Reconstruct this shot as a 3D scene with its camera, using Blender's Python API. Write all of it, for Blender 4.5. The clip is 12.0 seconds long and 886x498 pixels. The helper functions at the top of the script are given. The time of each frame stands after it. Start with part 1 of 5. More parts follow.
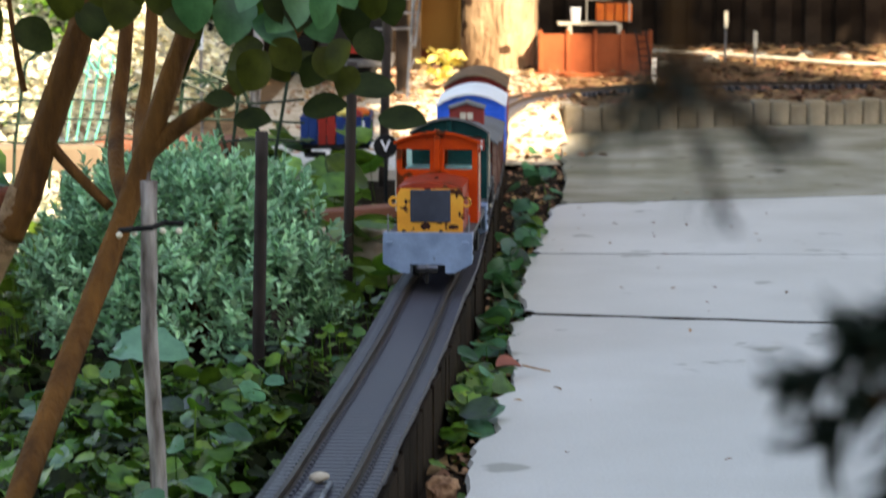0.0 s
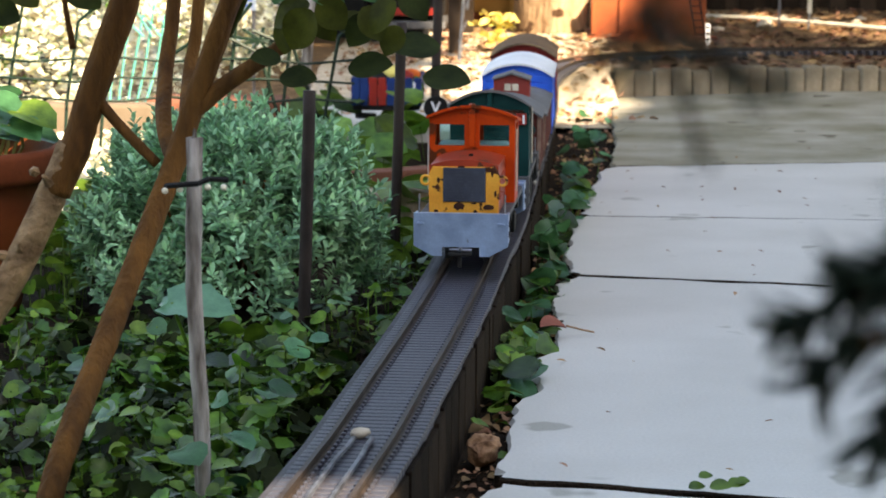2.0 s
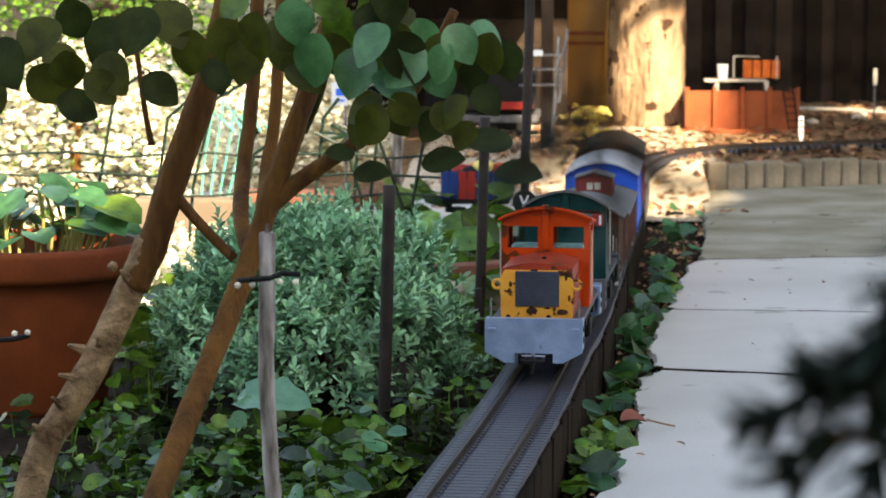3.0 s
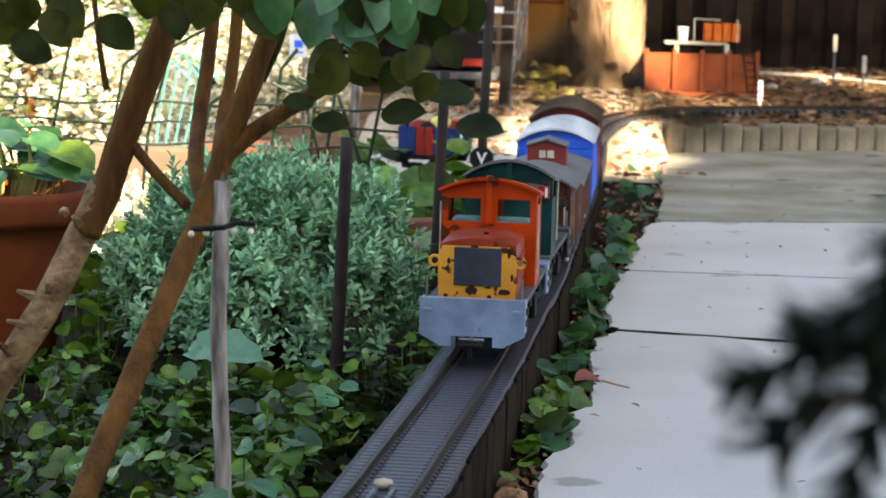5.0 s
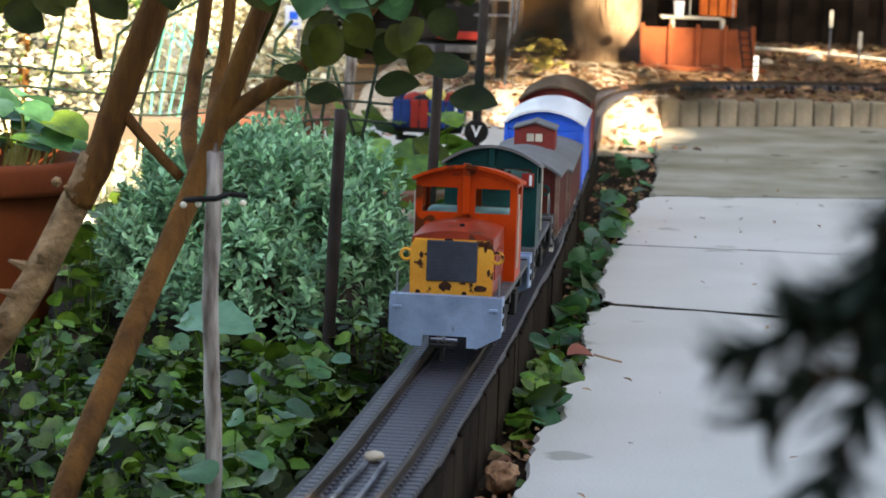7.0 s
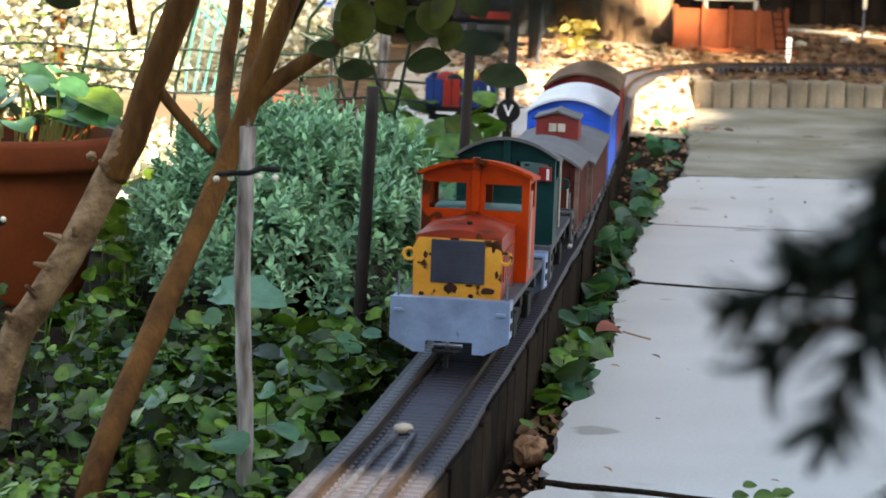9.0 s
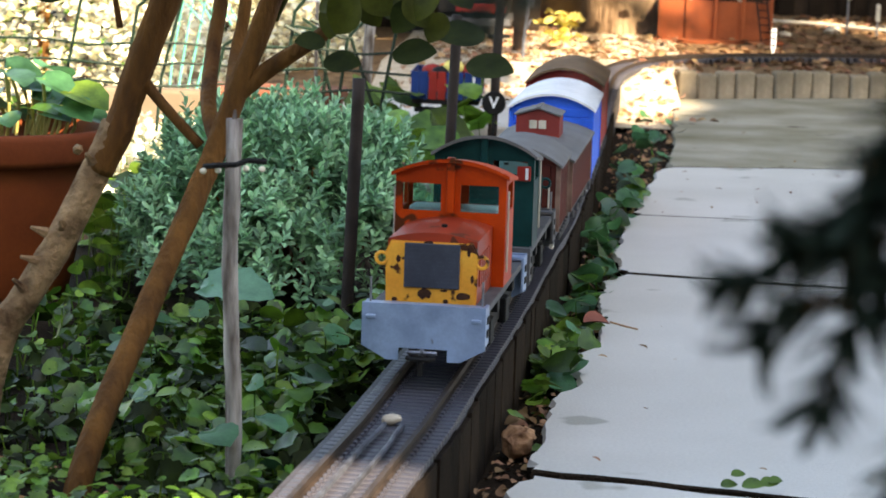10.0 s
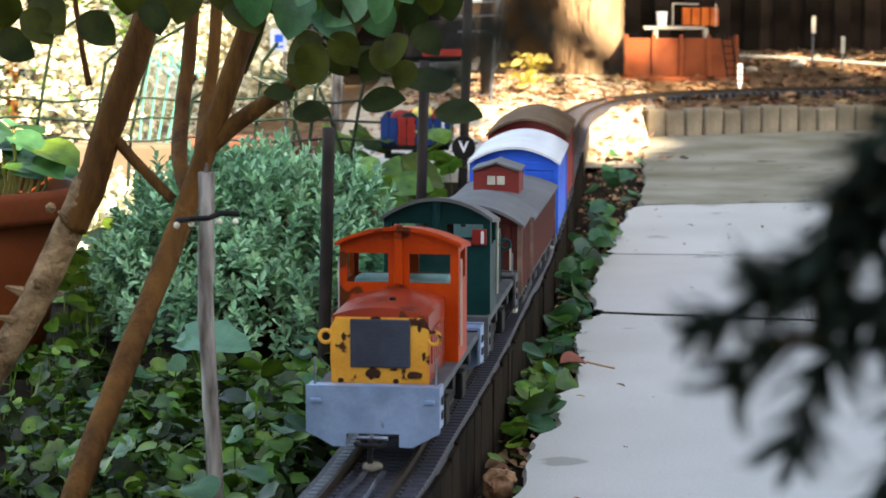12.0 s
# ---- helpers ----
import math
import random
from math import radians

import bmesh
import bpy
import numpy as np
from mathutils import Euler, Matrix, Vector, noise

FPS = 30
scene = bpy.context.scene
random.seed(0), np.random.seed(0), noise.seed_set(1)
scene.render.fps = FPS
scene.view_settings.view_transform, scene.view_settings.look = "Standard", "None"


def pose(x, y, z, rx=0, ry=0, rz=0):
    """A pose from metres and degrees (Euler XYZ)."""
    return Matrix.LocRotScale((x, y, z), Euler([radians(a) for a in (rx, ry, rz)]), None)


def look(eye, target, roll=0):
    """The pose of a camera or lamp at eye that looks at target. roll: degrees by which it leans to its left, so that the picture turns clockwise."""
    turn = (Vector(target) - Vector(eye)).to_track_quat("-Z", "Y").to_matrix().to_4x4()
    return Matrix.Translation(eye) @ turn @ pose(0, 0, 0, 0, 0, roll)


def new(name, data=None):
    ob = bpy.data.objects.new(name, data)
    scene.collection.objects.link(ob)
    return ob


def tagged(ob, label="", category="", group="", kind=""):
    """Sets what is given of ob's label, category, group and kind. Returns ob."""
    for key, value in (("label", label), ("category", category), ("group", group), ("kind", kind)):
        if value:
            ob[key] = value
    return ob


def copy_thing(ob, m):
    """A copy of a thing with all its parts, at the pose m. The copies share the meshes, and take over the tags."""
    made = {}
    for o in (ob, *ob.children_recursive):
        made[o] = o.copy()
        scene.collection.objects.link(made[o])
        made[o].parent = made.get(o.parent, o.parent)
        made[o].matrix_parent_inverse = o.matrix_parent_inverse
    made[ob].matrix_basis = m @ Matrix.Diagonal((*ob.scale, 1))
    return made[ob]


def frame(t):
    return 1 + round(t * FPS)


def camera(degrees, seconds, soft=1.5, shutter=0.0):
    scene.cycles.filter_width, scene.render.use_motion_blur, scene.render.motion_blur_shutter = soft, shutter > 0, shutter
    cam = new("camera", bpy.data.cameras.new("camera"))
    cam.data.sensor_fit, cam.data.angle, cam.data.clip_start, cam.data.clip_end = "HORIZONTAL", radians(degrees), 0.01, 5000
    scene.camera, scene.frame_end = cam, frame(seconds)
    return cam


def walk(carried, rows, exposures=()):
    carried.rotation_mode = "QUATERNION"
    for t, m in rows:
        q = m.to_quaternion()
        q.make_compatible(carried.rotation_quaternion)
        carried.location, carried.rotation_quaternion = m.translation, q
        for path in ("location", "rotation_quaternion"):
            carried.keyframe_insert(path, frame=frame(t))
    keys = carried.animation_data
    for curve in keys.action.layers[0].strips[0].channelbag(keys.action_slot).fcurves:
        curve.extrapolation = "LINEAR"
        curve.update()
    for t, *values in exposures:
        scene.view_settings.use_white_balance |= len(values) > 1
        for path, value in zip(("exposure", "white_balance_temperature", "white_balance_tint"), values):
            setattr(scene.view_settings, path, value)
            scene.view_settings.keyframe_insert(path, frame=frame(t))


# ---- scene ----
cam = camera(21.0, 12.0, soft=1.7, shutter=0.5)
PATH = [
    (0, (-0.001, -0.113, 0.474), (-0.003, 1.869, 0.204), -0.1),
    (0.5, (0.002, -0.109, 0.473), (-0.024, 1.878, 0.245), -0.3),
    (1, (0.001, -0.115, 0.474), (-0.06, 1.867, 0.213), -0.0),
    (1.5, (0.003, -0.112, 0.472), (-0.036, 1.871, 0.217), 0.3),
    (2, (0.008, -0.127, 0.472), (-0.039, 1.85, 0.172), 0.3),
    (2.5, (0.029, -0.127, 0.475), (-0.102, 1.852, 0.216), -0.3),
    (3, (0.032, -0.134, 0.474), (-0.101, 1.849, 0.251), -0.1),
    (3.5, (0.029, -0.13, 0.47), (-0.08, 1.852, 0.222), 0.4),
    (5.5, (0.027, -0.102, 0.467), (-0.071, 1.878, 0.202), 1.6),
    (6, (0.028, -0.103, 0.466), (-0.075, 1.874, 0.184), 1.6),
    (6.5, (0.028, -0.102, 0.467), (-0.068, 1.877, 0.192), 1.7),
    (7, (0.028, -0.101, 0.467), (-0.06, 1.878, 0.187), 1.9),
    (9, (0.032, -0.122, 0.465), (-0.083, 1.852, 0.169), 2.1),
    (9.5, (0.032, -0.12, 0.462), (-0.081, 1.854, 0.16), 1.8),
    (10, (0.031, -0.123, 0.463), (-0.072, 1.851, 0.162), 1.8),
    (10.5, (0.029, -0.123, 0.463), (-0.07, 1.848, 0.142), 1.5),
    (11, (0.032, -0.132, 0.464), (-0.063, 1.834, 0.108), 0.9),
    (11.5, (0.033, -0.127, 0.465), (-0.058, 1.851, 0.182), 0.3),
    (12, (0.031, -0.13, 0.465), (-0.051, 1.851, 0.201), -0.0),
]
walk(cam, [(t, look(eye, target, roll)) for t, eye, target, roll in PATH], exposures=[(0.0, 1.98, 8500, 11), (4.0, 2.06, 8500, 11), (8.0, 2.16, 8500, 11), (12.0, 2.18, 8500, 11)])
# a long lens with a small opening: only what hangs right before it goes soft
cam.data.dof.use_dof = True
cam.data.dof.focus_distance = 2.3
cam.data.dof.aperture_fstop = 22.0

# ---- light ----
SUN = Vector((0.42, -0.68, 0.60)).normalized()
world = bpy.data.worlds.new("sky")
scene.world = world
world.use_nodes = True
wn = world.node_tree.nodes
sky = wn.new("ShaderNodeTexSky")
sky.sky_type = "NISHITA"
sky.sun_disc = False
sky.sun_elevation = math.asin(SUN.z)
sky.sun_rotation = math.atan2(SUN.x, SUN.y)
world.node_tree.links.new(sky.outputs[0], wn["Background"].inputs[0])
wn["Background"].inputs[1].default_value = 0.15
sun = new("sun", bpy.data.lights.new("sun", "SUN"))
sun.data.energy, sun.data.angle, sun.data.color = 5.0, radians(0.5), (1.0, 0.93, 0.82)
sun.matrix_world = look(SUN * 20, (0, 0, 0))


# ---- materials ----
def mat(name, col, col2=None, rough=0.7, metal=0.0, scale=40.0, fine=400.0, bump=0.25, spots=None, island=0.0, trans=0.0, spec=0.22, rnd=0.0, amount=0.5, dist=0.002, stretch=1.0):
    """Base colour with two scales of variation, bump, optional worn spots, variation per leaf or per object, light through leaves."""
    m = bpy.data.materials.new(name)
    m.use_nodes = True
    nt = m.node_tree
    n, link = nt.nodes, nt.links.new
    b = n["Principled BSDF"]
    b.inputs["Roughness"].default_value, b.inputs["Metallic"].default_value = rough, metal
    b.inputs["Specular IOR Level"].default_value = spec
    tc = n.new("ShaderNodeTexCoord")
    big, small = n.new("ShaderNodeTexNoise"), n.new("ShaderNodeTexNoise")
    for t, s in ((big, scale), (small, fine)):
        t.inputs["Scale"].default_value = s
        t.inputs["Detail"].default_value = 6
        along_z = n.new("ShaderNodeMapping")
        along_z.inputs["Scale"].default_value = (1, 1, 1 / stretch)
        link(tc.outputs["Object"], along_z.inputs["Vector"]), link(along_z.outputs[0], t.inputs["Vector"])
    col2 = col2 or tuple(c * 0.65 for c in col)
    ramp = n.new("ShaderNodeMapRange")
    ramp.inputs[1].default_value, ramp.inputs[2].default_value = 0.5 - 0.35 * amount, 0.5 + 0.35 * amount
    link(big.outputs[0], ramp.inputs[0])
    mix = n.new("ShaderNodeMix")
    mix.data_type = "RGBA"
    link(ramp.outputs[0], mix.inputs[0])
    mix.inputs[6].default_value, mix.inputs[7].default_value = (*col2, 1), (*col, 1)
    out = mix.outputs[2]
    if spots:
        sp = n.new("ShaderNodeTexNoise")
        sp.inputs["Scale"].default_value, sp.inputs["Detail"].default_value = spots[1], 3
        link(tc.outputs["Object"], sp.inputs["Vector"])
        cut = n.new("ShaderNodeMapRange")
        cut.inputs[1].default_value, cut.inputs[2].default_value = spots[2], spots[2] + 0.03
        link(sp.outputs[0], cut.inputs[0])
        mx = n.new("ShaderNodeMix")
        mx.data_type = "RGBA"
        link(cut.outputs[0], mx.inputs[0])
        link(out, mx.inputs[6])
        mx.inputs[7].default_value = (*spots[0], 1)
        out = mx.outputs[2]
    hsv = n.new("ShaderNodeHueSaturation")
    link(out, hsv.inputs["Color"])
    val = n.new("ShaderNodeMapRange")
    val.inputs[3].default_value, val.inputs[4].default_value = 0.85, 1.15
    link(small.outputs[0], val.inputs[0])
    last = val.outputs[0]
    if island or rnd:
        src = n.new("ShaderNodeNewGeometry").outputs["Random Per Island"] if island else n.new("ShaderNodeObjectInfo").outputs["Random"]
        k = island or rnd
        r = n.new("ShaderNodeMapRange")
        r.inputs[3].default_value, r.inputs[4].default_value = 1 - k, 1 + k
        link(src, r.inputs[0])
        mul = n.new("ShaderNodeMath")
        mul.operation = "MULTIPLY"
        link(last, mul.inputs[0]), link(r.outputs[0], mul.inputs[1])
        last = mul.outputs[0]
        if island:
            hue = n.new("ShaderNodeMapRange")
            hue.inputs[3].default_value, hue.inputs[4].default_value = 0.475, 0.52
            wh = n.new("ShaderNodeTexWhiteNoise")
            wh.noise_dimensions = "1D"
            link(src, wh.inputs["W"]), link(wh.outputs["Value"], hue.inputs[0]), link(hue.outputs[0], hsv.inputs["Hue"])
    link(last, hsv.inputs["Value"])
    link(hsv.outputs[0], b.inputs["Base Color"])
    if bump:
        add = n.new("ShaderNodeMath")
        add.operation = "ADD"
        link(big.outputs[0], add.inputs[0]), link(small.outputs[0], add.inputs[1])
        bp = n.new("ShaderNodeBump")
        bp.inputs["Strength"].default_value, bp.inputs["Distance"].default_value = bump, dist
        link(add.outputs[0], bp.inputs["Height"]), link(bp.outputs[0], b.inputs["Normal"])
    if trans:
        tr = n.new("ShaderNodeBsdfTranslucent")
        link(hsv.outputs[0], tr.inputs["Color"])
        ms = n.new("ShaderNodeMixShader")
        ms.inputs[0].default_value = trans
        link(b.outputs[0], ms.inputs[1]), link(tr.outputs[0], ms.inputs[2])
        link(ms.outputs[0], n["Material Output"].inputs[0])
    return m


M_SOIL = mat("soil", (0.042, 0.027, 0.017), (0.012, 0.008, 0.005), 0.95, scale=22, fine=260, bump=0.9, dist=0.01, amount=0.8, spec=0.1)
M_SLAB = mat("concrete", (0.62, 0.60, 0.56), (0.46, 0.44, 0.395), 0.5, spec=0.5, scale=3.4, fine=300, bump=0.25, rnd=0.05, spots=((0.33, 0.315, 0.27), 8, 0.645), amount=0.75)
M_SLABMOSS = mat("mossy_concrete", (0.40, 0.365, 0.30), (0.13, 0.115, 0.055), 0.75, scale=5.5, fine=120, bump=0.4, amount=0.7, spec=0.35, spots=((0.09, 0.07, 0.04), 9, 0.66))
M_BEAM = mat("old_timber", (0.058, 0.055, 0.064), (0.026, 0.024, 0.027), 0.5, scale=30, fine=300, bump=0.5)
# brown boards, darkened further to paint the shade low beside the track
M_SIDE = mat("shade_dark_side_board", (0.028, 0.019, 0.013), (0.010, 0.007, 0.005), 0.9, spec=0.05, scale=26, fine=240, bump=0.6, rnd=0.45, amount=0.7)
M_TIE = mat("sleeper_plastic", (0.074, 0.073, 0.094), (0.034, 0.033, 0.042), 0.4, scale=34, fine=500, bump=0.35, rnd=0.06, spec=0.45)
M_RAIL = mat("rusty_brass", (0.060, 0.042, 0.032), (0.024, 0.017, 0.013), 0.45, 0.3, scale=70, fine=500, bump=0.15)
M_STEEL = mat("dull_steel", (0.30, 0.31, 0.35), (0.10, 0.10, 0.115), 0.35, 0.8, scale=60, bump=0.1)
M_ORANGE = mat("orange_paint", (0.60, 0.060, 0.004), (0.30, 0.024, 0.003), 0.42, scale=18, fine=300, bump=0.06, spots=((0.10, 0.022, 0.006), 30, 0.615), spec=0.18, amount=0.8)
M_REDHOOD = mat("red_paint", (0.40, 0.045, 0.016), (0.20, 0.020, 0.009), 0.35, scale=24, bump=0.06, spec=0.5, spots=((0.09, 0.02, 0.01), 40, 0.61), amount=0.8)
M_YELLOW = mat("yellow_paint", (0.86, 0.44, 0.065), (0.66, 0.24, 0.026), 0.45, scale=30, bump=0.08, spots=((0.06, 0.018, 0.008), 62, 0.575), amount=0.9)
M_RUST = mat("bare_rust", (0.060, 0.022, 0.012), (0.028, 0.011, 0.008), 0.85, scale=120, bump=0.3)
M_GREYBLUE = mat("grey_blue_paint", (0.30, 0.42, 0.62), (0.16, 0.23, 0.36), 0.32, 0.25, scale=26, bump=0.05, spots=((0.13, 0.15, 0.19), 60, 0.70), spec=0.5)
M_GRILLE = mat("radiator_grey", (0.050, 0.058, 0.080), (0.032, 0.037, 0.052), 0.6, bump=0.05)
M_GREEN = mat("dark_green_paint", (0.005, 0.050, 0.050), (0.002, 0.022, 0.022), 0.4, scale=20, bump=0.06, spec=0.12)
M_BROWN = mat("box_brown", (0.105, 0.024, 0.017), (0.050, 0.012, 0.010), 0.7, spec=0.1, scale=20, bump=0.1, spots=((0.035, 0.014, 0.011), 35, 0.66))
M_CORNER = mat("worn_corner_wood", (0.26, 0.17, 0.13), (0.12, 0.06, 0.045), 0.8, scale=40, bump=0.2)
M_CUPOLA = mat("cupola_red", (0.24, 0.035, 0.03), (0.17, 0.025, 0.02), 0.55, scale=20, bump=0.06)
M_ROOFGREY = mat("roof_grey", (0.17, 0.168, 0.17), (0.085, 0.082, 0.082), 0.6, scale=18, bump=0.15, amount=0.9, spec=0.3)
M_BLUE = mat("bright_blue_plastic", (0.015, 0.15, 0.80), (0.010, 0.10, 0.60), 0.4, scale=15, bump=0.04)
M_WHITE = mat("white_roof", (0.80, 0.81, 0.83), (0.62, 0.64, 0.68), 0.5, scale=15, bump=0.06)
M_ROOFBROWN = mat("weathered_brown_roof", (0.20, 0.12, 0.065), (0.10, 0.06, 0.035), 0.8, scale=20, bump=0.3, spots=((0.02, 0.015, 0.012), 30, 0.66))
M_RED = mat("wagon_red", (0.30, 0.022, 0.015), None, 0.5, scale=20, bump=0.06)
M_BLACK = mat("black_iron", (0.012, 0.011, 0.011), (0.006, 0.006, 0.006), 0.6, scale=40, bump=0.15, spec=0.15)
M_FRAMEGREY = mat("chassis_grey", (0.12, 0.12, 0.125), (0.06, 0.06, 0.065), 0.6, 0.2, scale=40, bump=0.12)
M_WHEEL = mat("wheel_steel", (0.10, 0.10, 0.105), None, 0.45, 0.7, bump=0.05)
# pale teal that paints the reflection low in the cab windows
M_PANEGLOSS = mat("pale_teal_pane_reflection", (0.45, 0.62, 0.62), (0.30, 0.44, 0.45), 0.35, scale=30, bump=0.05)
M_CREAM = mat("cream_trim", (0.60, 0.55, 0.45), None, 0.6, bump=0.05)
M_BARK = mat("brown_bark", (0.185, 0.078, 0.017), (0.045, 0.018, 0.006), 0.85, scale=45, fine=220, bump=1.0, dist=0.004, amount=0.7, stretch=3.0)
M_BARKGREY = mat("pale_thorny_bark", (0.42, 0.27, 0.15), (0.07, 0.034, 0.016), 0.85, scale=38, fine=180, bump=1.0, dist=0.004, amount=0.6)
M_TRUNK = mat("trunk_bark", (0.50, 0.34, 0.21), (0.12, 0.062, 0.03), 0.9, scale=14, fine=70, bump=1.0, dist=0.02, spots=((0.06, 0.03, 0.015), 16, 0.60), amount=0.6, stretch=3.5)
M_STAKE = mat("weathered_grey_wood", (0.40, 0.36, 0.335), (0.060, 0.040, 0.030), 0.85, scale=90, fine=400, bump=0.8, amount=0.45, stretch=5.0)
M_POST = mat("dark_brown_post", (0.034, 0.024, 0.021), (0.017, 0.012, 0.011), 0.7, scale=30, bump=0.35)
M_TERRA = mat("terracotta", (0.20, 0.046, 0.011), (0.11, 0.022, 0.006), 0.8, scale=9, fine=200, bump=0.15)
M_LEAFBUSH = mat("silvery_green_leaf", (0.36, 0.62, 0.38), (0.14, 0.32, 0.17), 0.45, island=0.6, trans=0.22, bump=0.0, scale=12, spec=0.35)
M_LEAF = mat("mid_green_leaf", (0.080, 0.180, 0.016), (0.020, 0.052, 0.005), 0.36, island=0.85, trans=0.25, bump=0.2, scale=60, spec=0.5)
M_LEAFLIGHT = mat("fresh_green_leaf", (0.15, 0.29, 0.035), (0.055, 0.13, 0.014), 0.4, island=0.65, trans=0.35, bump=0.12, scale=50, spec=0.45)
# dark leaf tone; on the rose it paints leaves in shadow
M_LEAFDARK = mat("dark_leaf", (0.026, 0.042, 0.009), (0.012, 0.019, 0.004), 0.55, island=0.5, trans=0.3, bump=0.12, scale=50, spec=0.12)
M_LEAFBLUE = mat("bluish_green_leaf", (0.075, 0.23, 0.095), (0.030, 0.11, 0.042), 0.33, island=0.6, trans=0.25, bump=0.15, scale=50, spec=0.6)
M_LEAFOLIVE = mat("olive_leaf", (0.058, 0.072, 0.009), (0.028, 0.036, 0.005), 0.5, island=0.3, trans=0.4, bump=0.12, scale=50, spec=0.2)
M_STALK = mat("pale_stalk", (0.42, 0.36, 0.12), (0.26, 0.22, 0.06), 0.5, scale=30, bump=0.05, spec=0.4)
M_STRAW = mat("dry_leaf", (0.36, 0.22, 0.12), (0.20, 0.11, 0.06), 0.85, island=0.4, bump=0.1)
M_CHIP = mat("bark_chips", (0.28, 0.155, 0.085), (0.085, 0.042, 0.02), 0.9, island=0.85, bump=0.1)
M_NEEDLE = mat("conifer_needle", (0.026, 0.042, 0.028), (0.012, 0.02, 0.014), 0.6, island=0.4, trans=0.25, bump=0.0)
M_FENCE = mat("dark_fence_board", (0.046, 0.032, 0.023), (0.014, 0.009, 0.0065), 0.95, scale=8, fine=90, bump=0.5, rnd=0.5, spec=0.05)
M_EDGE = mat("concrete_edging", (0.30, 0.245, 0.175), (0.15, 0.12, 0.082), 0.9, scale=18, fine=150, bump=0.4, rnd=0.15)
M_OCHRE = mat("ochre_board", (0.52, 0.27, 0.07), (0.42, 0.20, 0.05), 0.75, scale=6, bump=0.15)
M_TOYWOOD = mat("toy_building_wood", (0.34, 0.085, 0.028), (0.20, 0.045, 0.015), 0.7, scale=12, fine=140, bump=0.25)
M_TOYORANGE = mat("toy_orange", (0.75, 0.17, 0.025), (0.55, 0.10, 0.02), 0.6, bump=0.08)
M_WIRE = mat("green_wire", (0.010, 0.026, 0.016), None, 0.5, bump=0)
# leaf colour raised to near white, so sun glare is painted in
M_PALE = mat("glare_pale_leaf", (0.90, 0.88, 0.76), (0.62, 0.55, 0.30), 0.6, island=0.5, trans=0.3, bump=0)
M_BLOSSOM = mat("yellow_flower", (0.85, 0.72, 0.22), None, 0.6, island=0.2, trans=0.2, bump=0)
M_BRICK = mat("terracotta_trough", (0.22, 0.085, 0.052), None, 0.85, scale=10, bump=0.3)
# tan darkened so the colour carries the shade on the planter wall
M_TAN = mat("shade_dark_tan_render", (0.20, 0.150, 0.105), (0.13, 0.095, 0.065), 0.9, scale=8, bump=0.2)
M_STONE = mat("pale_stone", (0.45, 0.38, 0.30), (0.30, 0.24, 0.18), 0.9, scale=60, bump=0.5, island=0.3)
# pale gravel, whitened further to paint the sun patch into its colour
M_GRAVEL = mat("sun_whitened_gravel", (0.68, 0.58, 0.45), (0.45, 0.36, 0.25), 0.9, scale=40, fine=220, bump=0.8, dist=0.006)
M_NAVY = mat("navy_blue_plastic", (0.008, 0.034, 0.15), (0.005, 0.020, 0.09), 0.45, scale=20, bump=0.04)
M_BULB = mat("milky_bulb", (0.85, 0.78, 0.62), None, 0.25, bump=0)
M_WALL = mat("shade_gable_render", (0.62, 0.58, 0.52), None, 0.9, scale=3, bump=0.2)
M_GLASS = bpy.data.materials.new("cab_glass")
M_GLASS.use_nodes = True
gb = M_GLASS.node_tree.nodes["Principled BSDF"]
gb.inputs["Base Color"].default_value = (0.75, 0.95, 0.92, 1)
gb.inputs["Roughness"].default_value, gb.inputs["Transmission Weight"].default_value = 0.03, 1.0
gb.inputs["IOR"].default_value = 1.3


# ---- mesh helpers ----
def link_mesh(name, bm, material, smooth=False):
    me = bpy.data.meshes.new(name)
    bm.to_mesh(me)
    bm.free()
    me.materials.append(material)
    if smooth:
        me.shade_smooth()
    return new(name, me)


def part(name, bm, material, parent, label="", smooth=False):
    ob = link_mesh(name, bm, material, smooth)
    ob.parent = parent
    return tagged(ob, label)


def thing(name, m, label, category, group="", kind=""):
    ob = new(name)
    ob.empty_display_size = 0.02
    ob.matrix_world = m
    return tagged(ob, label, category, group, kind)


def box(bm, c, s, bevel=0.0, m=None):
    mm = Matrix.Translation(c) @ (m or Matrix()) @ Matrix.Diagonal((*s, 1))
    vs = bmesh.ops.create_cube(bm, size=1, matrix=mm)["verts"]
    if bevel:
        es = list({e for v in vs for e in v.link_edges})
        bmesh.ops.bevel(bm, geom=es, offset=bevel, segments=2, affect="EDGES", profile=0.6)
    return bm


